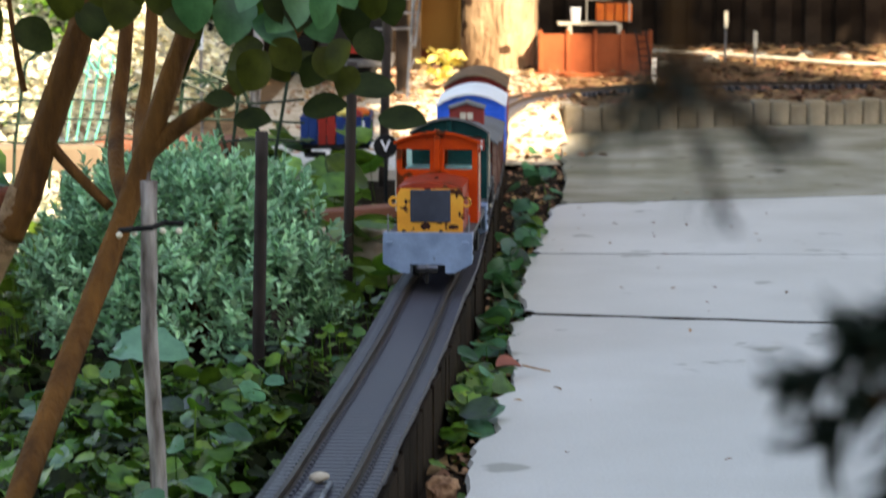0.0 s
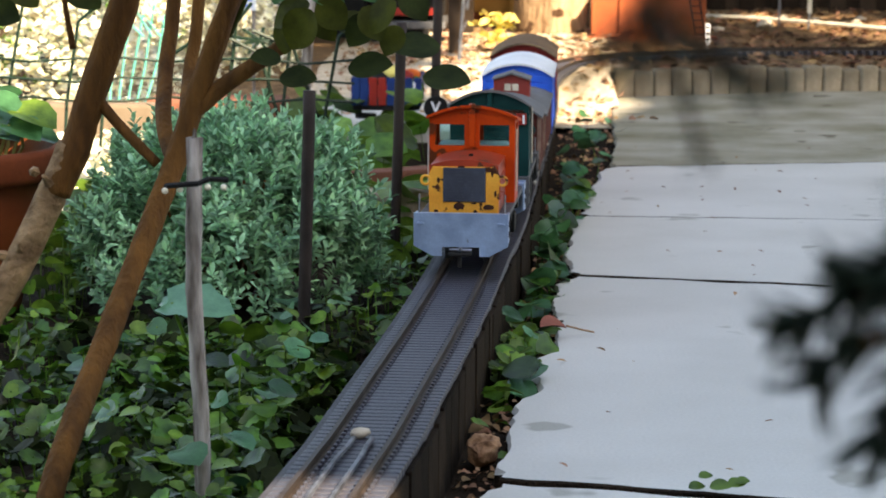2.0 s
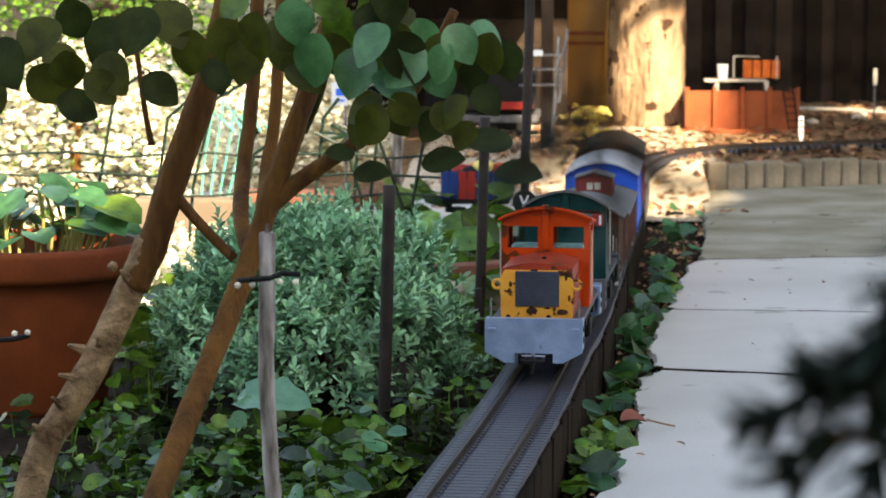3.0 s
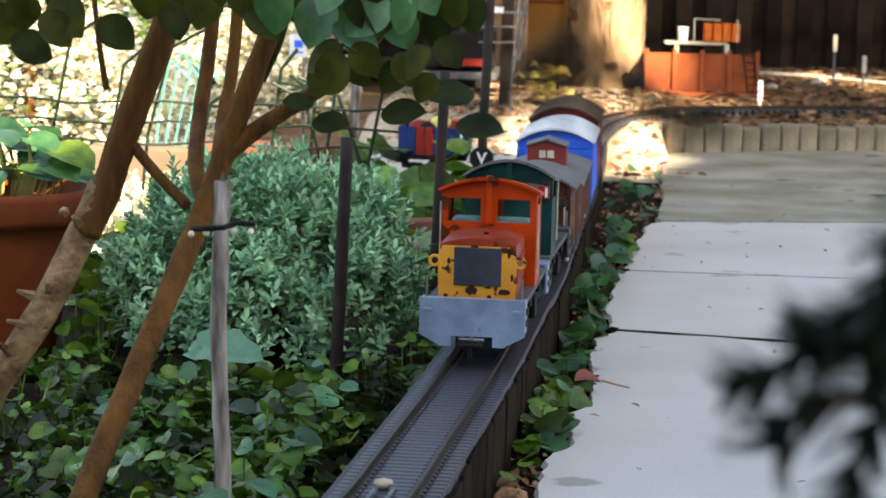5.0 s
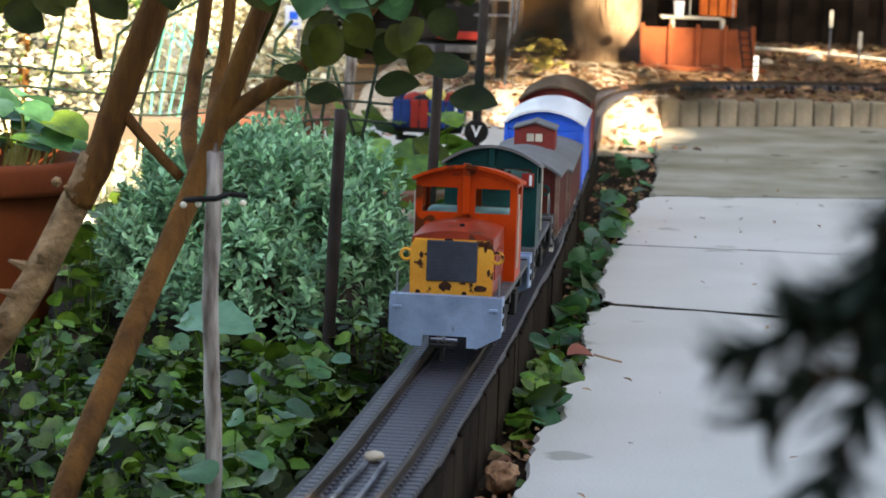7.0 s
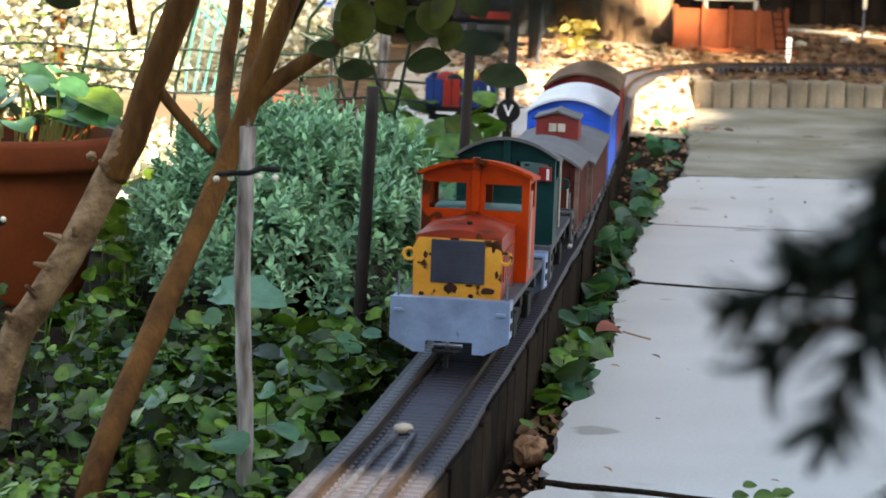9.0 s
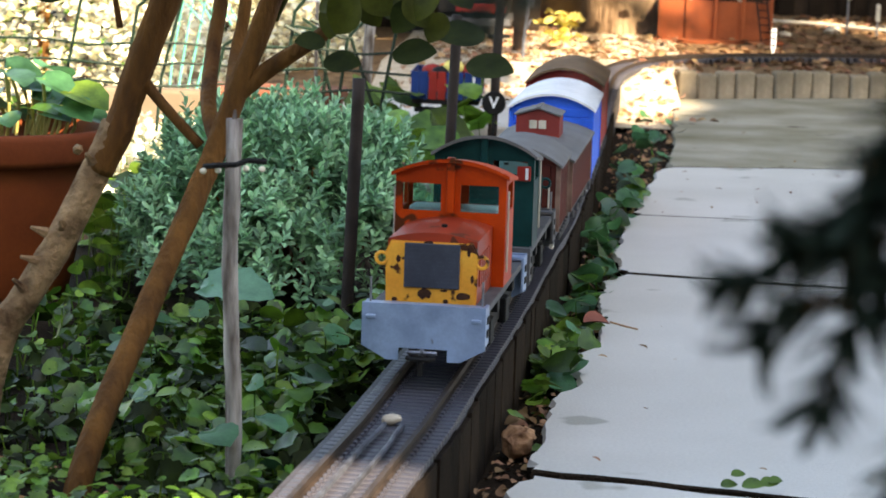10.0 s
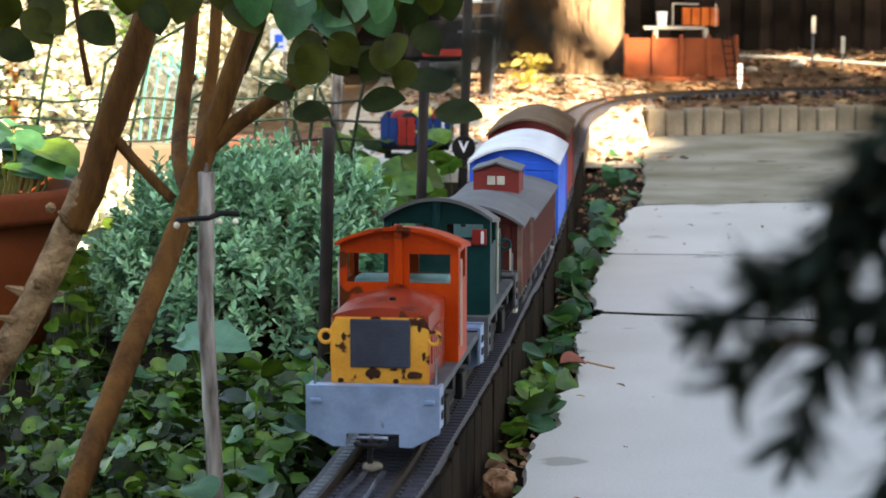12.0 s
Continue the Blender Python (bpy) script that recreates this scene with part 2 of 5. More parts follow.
def tube(bm, pts, radii, n=10, wob=0.0, seed=0):
    """A round bar along points, with its own radius at each, closed at both ends."""
    rnd = random.Random(seed)
    pts = [Vector(p) for p in pts]
    radii = radii if hasattr(radii, "__len__") else [radii] * len(pts)
    rings = []
    a = None
    for i, p in enumerate(pts):
        d = (pts[min(i + 1, len(pts) - 1)] - pts[max(i - 1, 0)]).normalized()
        # carried along without twist
        a = d.orthogonal().normalized() if a is None else (a - d * a.dot(d)).normalized()
        b = d.cross(a)
        rings.append([bm.verts.new(p + (a * math.cos(k * math.tau / n) + b * math.sin(k * math.tau / n)) * radii[i] * (1 + wob * rnd.uniform(-1, 1))) for k in range(n)])
    for r0, r1 in zip(rings, rings[1:]):
        for k in range(n):
            bm.faces.new((r0[k], r0[(k + 1) % n], r1[(k + 1) % n], r1[k]))
    bm.faces.new(rings[0][::-1])
    bm.faces.new(rings[-1])
    bmesh.ops.recalc_face_normals(bm, faces=bm.faces[:])
    return bm


def smoothed(pts, k=6):
    """Catmull-Rom through the points."""
    p = [Vector(q) for q in pts]
    p = [p[0] * 2 - p[1], *p, p[-1] * 2 - p[-2]]
    out = []
    for i in range(1, len(p) - 2):
        for j in range(k):
            t = j / k
            out.append(0.5 * ((2 * p[i]) + (p[i + 1] - p[i - 1]) * t + (2 * p[i - 1] - 5 * p[i] + 4 * p[i + 1] - p[i + 2]) * t * t + (3 * p[i] - p[i - 1] - 3 * p[i + 1] + p[i + 2]) * t ** 3))
    return out + [p[-2]]


def extrude(bm, outline, y0, y1):
    """A flat outline in x and z, drawn out along y."""
    a = [bm.verts.new((x, y0, z)) for x, z in outline]
    b = [bm.verts.new((x, y1, z)) for x, z in outline]
    n = len(outline)
    for i in range(n):
        bm.faces.new((a[i], a[(i + 1) % n], b[(i + 1) % n], b[i]))
    bm.faces.new(a), bm.faces.new(b)
    bmesh.ops.recalc_face_normals(bm, faces=bm.faces[:])
    return bm


def arch(w, z0, z1, n=10):
    """The top line of an arched roof, from left to right."""
    return [(-w / 2 + w * i / n, z0 + (z1 - z0) * (1 - (2 * i / n - 1) ** 2)) for i in range(n + 1)]


def turned(bm, profile, n=28, c=(0, 0, 0)):
    rings = [[bm.verts.new((c[0] + r * math.cos(k * math.tau / n), c[1] + r * math.sin(k * math.tau / n), c[2] + z)) for k in range(n)] for r, z in profile]
    for r0, r1 in zip(rings, rings[1:]):
        for k in range(n):
            bm.faces.new((r0[k], r0[(k + 1) % n], r1[(k + 1) % n], r1[k]))
    bmesh.ops.recalc_face_normals(bm, faces=bm.faces[:])
    return bm


def leaf_shape(kind):
    """Outline of a leaf of unit length along x, as pairs of (along, half width, rise), midrib lower than the edges."""
    if kind == "lance":
        return [(0, 0.03), (0.3, 0.17), (0.65, 0.21), (0.88, 0.13), (1.0, 0.0)]
    if kind == "needle":
        return [(0, 0.04), (0.4, 0.10), (0.8, 0.08), (1.0, 0.0)]
    if kind == "ovate":
        return [(0, 0.03), (0.05, 0.16), (0.14, 0.28), (0.28, 0.38), (0.42, 0.415), (0.56, 0.40), (0.70, 0.335), (0.83, 0.23), (0.94, 0.10), (1.0, 0.0)]
    if kind == "lobed":
        return [(0, 0.05), (-0.1, 0.32), (0.15, 0.50), (0.30, 0.42), (0.5, 0.52), (0.66, 0.36), (0.85, 0.27), (1.0, 0.0)]
    return [(0, 0.05), (-0.06, 0.30), (0.2, 0.50), (0.5, 0.54), (0.8, 0.38), (1.0, 0.0)]


def leaves(name, spots, kind, cup=0.25, curl=0.2):
    """One mesh of many leaves; spots: place, way the tip points, way the face looks, length."""
    shape = leaf_shape(kind)
    n = len(shape)
    row = []
    for a, w in shape:
        row += [(a, w, cup * w - curl * a * a), (a, 0.0, -curl * a * a), (a, -w, cup * w - curl * a * a)]
    row = np.array(row)
    faces = []
    for i in range(n - 1):
        k = 3 * i
        faces += [(k, k + 1, k + 4, k + 3), (k + 1, k + 2, k + 5, k + 4)]
    faces = np.array(faces)
    V, F = [], []
    for i, (p, d, u, size) in enumerate(spots):
        d = Vector(d).normalized()
        s = Vector(u).cross(d)
        s = s.normalized() if s.length > 1e-4 else d.orthogonal().normalized()
        u = d.cross(s)
        b = np.array((d, s, u)) * size
        V.append(row @ b + np.array(p))
        F.append(faces + i * 3 * n)
    me = bpy.data.meshes.new(name)
    me.from_pydata(np.concatenate(V).tolist(), [], np.concatenate(F).tolist())
    me.shade_smooth()
    return me


def leaf_part(name, spots, kind, material, parent, label="", cup=0.25, curl=0.2, kindtag=""):
    me = leaves(name, spots, kind, cup, curl)
    me.materials.append(material)
    ob = new(name, me)
    ob.parent = parent
    return tagged(ob, label, kind=kindtag)


def aim(rnd, tilt=0.6):
    """A leaf's way and face: any heading, face up within the tilt."""
    a = rnd.uniform(0, math.tau)
    u = Vector((rnd.gauss(0, tilt), rnd.gauss(0, tilt) - 0.15, 1)).normalized()
    return Vector((math.cos(a), math.sin(a), rnd.uniform(-0.3, 0.2))), u


# ---- ground, path, far bed ----
def grid_sheet(name, x0, x1, y0, y1, nx, ny, height, material, label, category):
    bm = bmesh.new()
    vs = [[bm.verts.new((x0 + (x1 - x0) * i / nx, y0 + (y1 - y0) * j / ny, height(x0 + (x1 - x0) * i / nx, y0 + (y1 - y0) * j / ny))) for i in range(nx + 1)] for j in range(ny + 1)]
    for j in range(ny):
        for i in range(nx):
            bm.faces.new((vs[j][i], vs[j][i + 1], vs[j + 1][i + 1], vs[j + 1][i]))
    return tagged(link_mesh(name, bm, material, True), label, category, kind="structure")


def near_height(x, y):
    return -0.022 + 0.008 * noise.noise((x * 9, y * 9, 0)) + 0.004 * noise.noise((x * 40, y * 40, 3))


def warp(u):
    return u if abs(u) < 1 else u * abs(u) ** 2.2


def build_ground():
    # fine near the track, then wider and wider to the horizon
    bm = bmesh.new()
    n = 120
    xs = [warp(-4 + 8 * i / n) for i in range(n + 1)]
    ys = [2.5 + warp(-4 + 8 * i / n) for i in range(n + 1)]
    xs = [x * (12 if abs(x) > 1.5 else 1) for x in xs]
    ys = [y if abs(y - 2.5) < 1.5 else 2.5 + (y - 2.5) * 12 for y in ys]
    vs = [[bm.verts.new((x, y, near_height(x, y))) for x in xs] for y in ys]
    for j in range(n):
        for i in range(n):
            bm.faces.new((vs[j][i], vs[j][i + 1], vs[j + 1][i + 1], vs[j + 1][i]))
    tagged(link_mesh("ground", bm, M_SOIL, True), "dark brown garden soil with crumbs and bare patches", "ground", kind="structure")


def bed_height(x, y):
    k = min(1, max(0, (y - 5.0) / 0.5)) if x < 0.28 else (1 if y > 5.50 + 0.18 * (x - 0.28) else -0.2)
    return -0.02 + 0.065 * k + 0.006 * noise.noise((x * 12, y * 12, 1)) + max(0, y - 6.4) * 0.03


LEFT_EDGE = [(1.1, -0.045), (1.471, -0.018), (1.735, 0.003), (1.80, 0.010), (1.90, 0.018), (2.035, 0.028), (2.07, 0.036), (2.108, 0.051), (2.14, 0.049), (2.20, 0.041), (2.25, 0.045), (2.31, 0.070), (2.45, 0.071), (2.60, 0.074), (2.72, 0.079), (2.79, 0.098), (3.0, 0.100), (3.28, 0.116), (3.34, 0.128), (3.62, 0.155), (3.87, 0.180), (3.96, 0.198), (4.38, 0.228), (5.36, 0.262)]


def left_edge(y):
    for (y0, x0), (y1, x1) in zip(LEFT_EDGE, LEFT_EDGE[1:]):
        if y <= y1:
            return x0 + (x1 - x0) * (y - y0) / (y1 - y0)
    return LEFT_EDGE[-1][1]


def build_path():
    path = thing("pavement", pose(0, 0, 0), "pale grey concrete garden path of broken-edged slabs", "path", kind="structure")
    # each joint: y at the left edge and at the right edge
    joints = [(1.02, 0.86), (1.752, 1.53), (2.785, 2.60), (3.325, 3.29), (3.96, 4.15), (5.33, 5.75)]
    rnd = random.Random(4)
    for k in range(5):
        (a0, a1), (b0, b1) = joints[k], joints[k + 1]
        wide = (0.010, 0.012, 0.006, 0.0065, 0.006, 0.010)
        ga, gb = wide[k], wide[k + 1]
        pts = []
        n = 64
        for i in range(n + 1):
            y = a0 + ga + (b0 - a0 - ga - gb) * i / n
            near = min(i, n - i) / n
            rough = 0.010 * noise.noise((y * 11, k, 0)) + 0.006 * noise.noise((y * 40, k, 5))
            pts.append((left_edge(y) + rough + (0.010 if near < 0.02 else 0), y))
        m = 40
        right = 0.92
        for i in range(1, m + 1):
            x = pts[n][0] + right * i / m
            pts.append((x, b0 - gb * (1 - 0.7 * i / m) + (b1 - b0) * i / m + 0.006 * noise.noise((x * 16, k, 9)) + 0.003 * noise.noise((x * 60, k, 3))))
        for i in range(m + 1):
            x = pts[0][0] + right * (1 - i / m)
            if i < m:
                pts.append((x, a0 + ga * (0.3 + 0.7 * i / m) + (a1 - a0) * (1 - i / m) + 0.005 * noise.noise((x * 16, k, 7)) + 0.003 * noise.noise((x * 60, k, 1))))
        bm = bmesh.new()
        top = [bm.verts.new((x, y, 0)) for x, y in pts]
        c = Vector((sum(p[0] for p in pts) / len(pts), sum(p[1] for p in pts) / len(pts), 0))
        edge, low = [], []
        for x, y in pts:
            out = (Vector((x, y, 0)) - c).normalized()
            # worn round along the open side, sharp and dirty in the joints
            open_side = x < left_edge(y) + 0.03 and min(abs(y - (a0 + ga)), abs(y - (b0 - gb))) > 0.02
            drop = 0.006 if open_side else 0.0015
            edge.append(bm.verts.new((x + out.x * 0.004, y + out.y * 0.003, -drop)))
            low.append(bm.verts.new((x + out.x * 0.003, y + out.y * 0.002, -0.06)))
        bm.faces.new(top)
        for r0, r1 in ((top, edge), (edge, low)):
            for i in range(len(pts)):
                bm.faces.new((r0[i], r0[(i + 1) % len(pts)], r1[(i + 1) % len(pts)], r1[i]))
        bmesh.ops.recalc_face_normals(bm, faces=bm.faces[:])
        for f in bm.faces:
            f.material_index = 1 if -0.012 > f.calc_center_median().z or abs(f.calc_center_median().z + 0.00075) < 0.0003 else 0
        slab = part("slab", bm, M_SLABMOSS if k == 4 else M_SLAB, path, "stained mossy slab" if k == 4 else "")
        slab.data.materials.append(M_SOIL)
        slab.location.z = rnd.uniform(-0.002, 0.001)


def build_bed():
    grid_sheet("raised_bed", -0.9, 4.0, 4.9, 9.2, 140, 150, bed_height, M_CHIP, "raised bed covered in reddish bark chips", "bed")
    rnd = random.Random(8)
    spots = []
    for _ in range(5200):
        x, y = rnd.uniform(-0.3, 2.0), rnd.uniform(5.45, 7.6)
        if x < 0.3 and y < 5.6:
            continue
        d, u = aim(rnd, 0.5)
        spots.append(((x, y, bed_height(x, y) + rnd.uniform(0.002, 0.012)), d, u, rnd.uniform(0.015, 0.04)))
    leaf_part("bark_chips", spots, "lance", M_CHIP, None, "loose reddish bark chips and dry leaves", kindtag="stuff")
    bpy.data.objects["bark_chips"]["category"] = "chips"


def build_gravel():
    # sheet whose whitened colour makes the sun patch by the trunk brighter
    grid_sheet("gravel_patch", -0.42, 0.30, 4.72, 6.7, 40, 90, lambda x, y: bed_height(x, y) + 0.006 if y > 4.95 else -0.012, M_GRAVEL, "pale sandy gravel round the foot of the tree, whitened as sunlit", "gravel")


def scatter_on_gravel():
    rnd = random.Random(14)
    spots = []
    for _ in range(1100):
        x, y = rnd.uniform(-0.4, 0.32), rnd.uniform(4.75, 6.6)
        d, u = aim(rnd, 0.5)
        spots.append(((x, y, (bed_height(x, y) if y > 4.95 else -0.012) + rnd.uniform(0.006, 0.012)), d, u, rnd.uniform(0.008, 0.024)))
    ob = leaf_part("leaf_litter", spots, "ovate", M_STRAW, None, "dry brown leaves scattered over pale gravel", cup=0.5, kindtag="stuff")
    ob["category"] = "litter"


def build_edging():
    edging = thing("log_edging", pose(0, 0, 0), "weathered grey concrete palisade edging, rounded tops", "edging")
    bm = bmesh.new()
    box(bm, (0, 0, 0.0), (0.0445, 0.042, 0.108), 0.008)
    me = bpy.data.meshes.new("pale")
    bm.to_mesh(me)
    me.shade_smooth()
    bm.free()
    me.materials.append(M_EDGE)
    rnd = random.Random(3)
    for i in range(44):
        ob = new("pale", me)
        ob.parent = edging
        x = 0.295 + i * 0.0448
        ob.location = (x, 5.46 + 0.18 * (x - 0.28) + rnd.uniform(-0.004, 0.004), rnd.uniform(-0.006, 0.006))
        ob.rotation_euler = (rnd.uniform(-0.03, 0.03), rnd.uniform(-0.02, 0.02), 0.178 + rnd.uniform(-0.05, 0.05))


def build_fence():
    fence = thing("board_fence", pose(0, 7.62, 0), "dark brown upright board fence in shade", "fence")
    bm = box(bmesh.new(), (0, 0, 0.85), (0.052, 0.02, 1.75), 0.004)
    me = bpy.data.meshes.new("board")
    bm.to_mesh(me)
    bm.free()
    me.materials.append(M_FENCE)
    for i in range(130):
        ob = new("board", me)
        ob.parent = fence
        ob.location = (-1.6 + i * 0.048, 0.014 * (i % 2), 0.02 * math.sin(i * 2.3))
    for z in (0.35, 1.3):
        part("rail", box(bmesh.new(), (1.4, 0.055, z), (6.3, 0.04, 0.07), 0.005), M_FENCE, fence)


# ---- the line ----
LINE = [(-0.190, 0.80), (-0.163, 1.00), (-0.127, 1.32), (-0.107, 1.505), (-0.094, 1.624), (-0.0865, 1.711), (-0.0755, 1.842), (-0.0575, 2.05), (-0.0415, 2.26), (-0.0295, 2.44), (-0.0215, 2.563),
        (-0.003, 2.80), (0.0145, 3.15), (0.033, 3.55), (0.054, 4.1), (0.075, 4.6), (0.092, 5.0), (0.118, 5.3), (0.19, 5.62), (0.35, 5.87), (0.60, 6.02), (1.0, 6.12), (1.6, 6.17), (2.6, 6.2)]
RAIL_TOP = 0.065
WAY = smoothed([(x, y, 0) for x, y in LINE], 8)
DIST = [0.0]
for p, q in zip(WAY, WAY[1:]):
    DIST.append(DIST[-1] + (q - p).length)


def on_line(s):
    i = min(max(np.searchsorted(DIST, s) - 1, 0), len(WAY) - 2)
    k = (s - DIST[i]) / (DIST[i + 1] - DIST[i])
    return WAY[i].lerp(WAY[i + 1], k)


def dist_at(y):
    """How far along the line it first reaches this y."""
    for i in range(len(WAY) - 1):
        if WAY[i].y <= y <= WAY[i + 1].y:
            return DIST[i] + (DIST[i + 1] - DIST[i]) * (y - WAY[i].y) / (WAY[i + 1].y - WAY[i].y)


def along(bm, outline, s0, s1, step):
    """A section in x and z carried along the line."""
    rings, s = [], s0
    while s <= s1:
        p, q = on_line(s), on_line(s + 0.01)
        d = (q - p).normalized()
        side = Vector((d.y, -d.x, 0))
        rings.append([bm.verts.new(p + side * x + Vector((0, 0, z))) for x, z in outline])
        s += step
    n = len(outline)
    for a, b in zip(rings, rings[1:]):
        for i in range(n):
            bm.faces.new((a[i], a[(i + 1) % n], b[(i + 1) % n], b[i]))
    bm.faces.new(rings[0]), bm.faces.new(rings[-1])
    bmesh.ops.recalc_face_normals(bm, faces=bm.faces[:])
    return bm


def build_track():
    track = thing("model_railway_track", pose(0, 0, 0), "narrow model railway track on a dark weathered timber beam", "track")
    end = DIST[-1] - 0.05
    part("beam", along(bmesh.new(), [(-0.042, -0.05), (0.039, -0.05), (0.040, 0.052), (0.0395, 0.0560), (-0.0445, 0.0560), (-0.045, 0.052)], 0.02, dist_at(5.05), 0.03), M_BEAM, track, "dark weathered timber beam")
    for x in (-0.0235, 0.0235):
        sec = [(-0.0035, 0.0565), (0.0035, 0.0565), (0.0035, 0.058), (0.001, 0.0588), (0.001, 0.0615), (0.0018, 0.0625), (0.0018, 0.065), (-0.0018, 0.065), (-0.0018, 0.0625), (-0.001, 0.0615), (-0.001, 0.0588), (-0.0035, 0.058)]
        part("rail", along(bmesh.new(), [(a + x, b) for a, b in sec], 0.02, end, 0.02), M_RAIL, track, "rusty brass rail")
    bm = box(bmesh.new(), (0.001, 0, 0.0515), (0.081, 0.0108, 0.011), 0.001)
    for x in (-0.0235, 0.0235):
        for k in (-1, 1):
            box(bm, (x + k * 0.0055, 0, 0.0585), (0.0026, 0.005, 0.0022))
    me = bpy.data.meshes.new("sleeper")
    bm.to_mesh(me)
    bm.free()
    me.materials.append(M_TIE)
    s = 0.05
    while s < end:
        p, q = on_line(s), on_line(s + 0.01)
        ob = new("sleeper", me)
        ob.parent = track
        ob.matrix_basis = Matrix.Translation(p) @ Matrix.Rotation(math.atan2(-(q - p).x, (q - p).y), 4, "Z")
        s += 0.0128 if s < dist_at(3.0) else 0.0215
    # uneven side boards of the beam
    rnd = random.Random(6)
    s = 0.1
    while s < dist_at(4.4):
        p, q = on_line(s), on_line(s + 0.01)
        d = (q - p).normalized()
        w = rnd.uniform(0.035, 0.075)
        bm = box(bmesh.new(), (0, 0, 0), (0.005, w * 0.985, 0.094), 0.001)
        ob = part("side_board", bm, M_SIDE, track)
        ob.matrix_basis = Matrix.Translation(p + Vector((d.y, -d.x, 0)) * (0.0430 + rnd.uniform(-0.0008, 0.0008)) + Vector((0, 0, 0.004 + rnd.uniform(-0.004, 0.001)))) @ Matrix.Rotation(math.atan2(-d.x, d.y), 4, "Z")
        s += w
    # uncoupling ramp between the rails
    ramp = thing("uncoupling_ramp", pose(0, 0, 0), "two thin bright metal strips lying between the rails", "ramp")
    s0, s1 = dist_at(1.22), dist_at(1.63)
    for k in (-1, 1):
        pts = []
        for i in range(15):
            s = s0 + (s1 - s0) * i / 14
            p, q = on_line(s), on_line(s + 0.01)
            d = (q - p).normalized()
            x = k * (0.0085 if i < 13 else 0.007)
            if i == 0:
                x = k * 0.003
            pts.append(p + Vector((d.y, -d.x, 0)) * x + Vector((0, 0, 0.0605)))
        part("strip", tube(bmesh.new(), pts, 0.0022, 6), M_STEEL, ramp)
    p = on_line(s1 + 0.015)
    bm = bmesh.new()
    bmesh.ops.create_icosphere(bm, subdivisions=2, radius=0.0065, matrix=Matrix.Translation(p + Vector((-0.004, 0, 0.061))) @ Matrix.Diagonal((1.3, 1, 0.7, 1)))
    for v in bm.verts:
        v.co += 0.002 * noise.noise_vector(v.co * 150)
    tagged(link_mesh("pebble", bm, M_STONE, True), "small tan pebble lying between the rails", "stone")


# ---- rolling stock; each stands on the rail tops, its near end towards -y ----
def wheelset(parent, y, r=0.0145):
    bm = bmesh.new()
    for x in (-0.0215, 0.0215):
        prof = [(r - 0.006, -0.003), (r, -0.003), (r, 0.0025), (r + 0.0022, 0.003), (r + 0.0022, 0.0045), (r - 0.006, 0.0045)]
        sub = bmesh.new()
        turned(sub, [(0.0015, -0.0025), *prof, (0.0015, 0.003)], 18)
        sub.transform(Matrix.Translation((x, 0, 0)) @ Matrix.Rotation(radians(90 if x < 0 else -90), 4, "Y"))
        me = bpy.data.meshes.new("tmp")
        sub.to_mesh(me)
        sub.free()
        bm.from_mesh(me)
        bpy.data.meshes.remove(me)
    tube(bm, [(-0.026, 0, 0), (0.026, 0, 0)], 0.002, 8)
    me = bpy.data.meshes.new("wheelset")
    bm.to_mesh(me)
    bm.free()
    me.materials.append(M_WHEEL)
    ws = new("wheelset", me)
    ws.parent = parent
    ws.location = (0, y, r)
    WHEELS.append((ws, y, r))
    return ws


WHEELS = []


def coupler(parent, y, way):
    bm = tube(bmesh.new(), [(0, y, 0.021), (0, y + way * 0.016, 0.021)], 0.003, 8)
    tube(bm, [(-0.011, y + way * 0.013, 0.021), (-0.006, y + way * 0.019, 0.021), (0.006, y + way * 0.019, 0.021), (0.011, y + way * 0.013, 0.021)], 0.0022, 6)
    box(bm, (0, y + way * 0.016, 0.014), (0.004, 0.004, 0.014), 0.0008)
    part("coupler", bm, M_BLACK, parent, "black loop coupler")


def pane(name, x0, x1, z0, z1, y, parent):
    ob = part(name, box(bmesh.new(), ((x0 + x1) / 2, y, (z0 + z1) / 2), (x1 - x0, 0.0012, z1 - z0)), M_GLASS, parent)
    ob.visible_shadow = False
    return ob


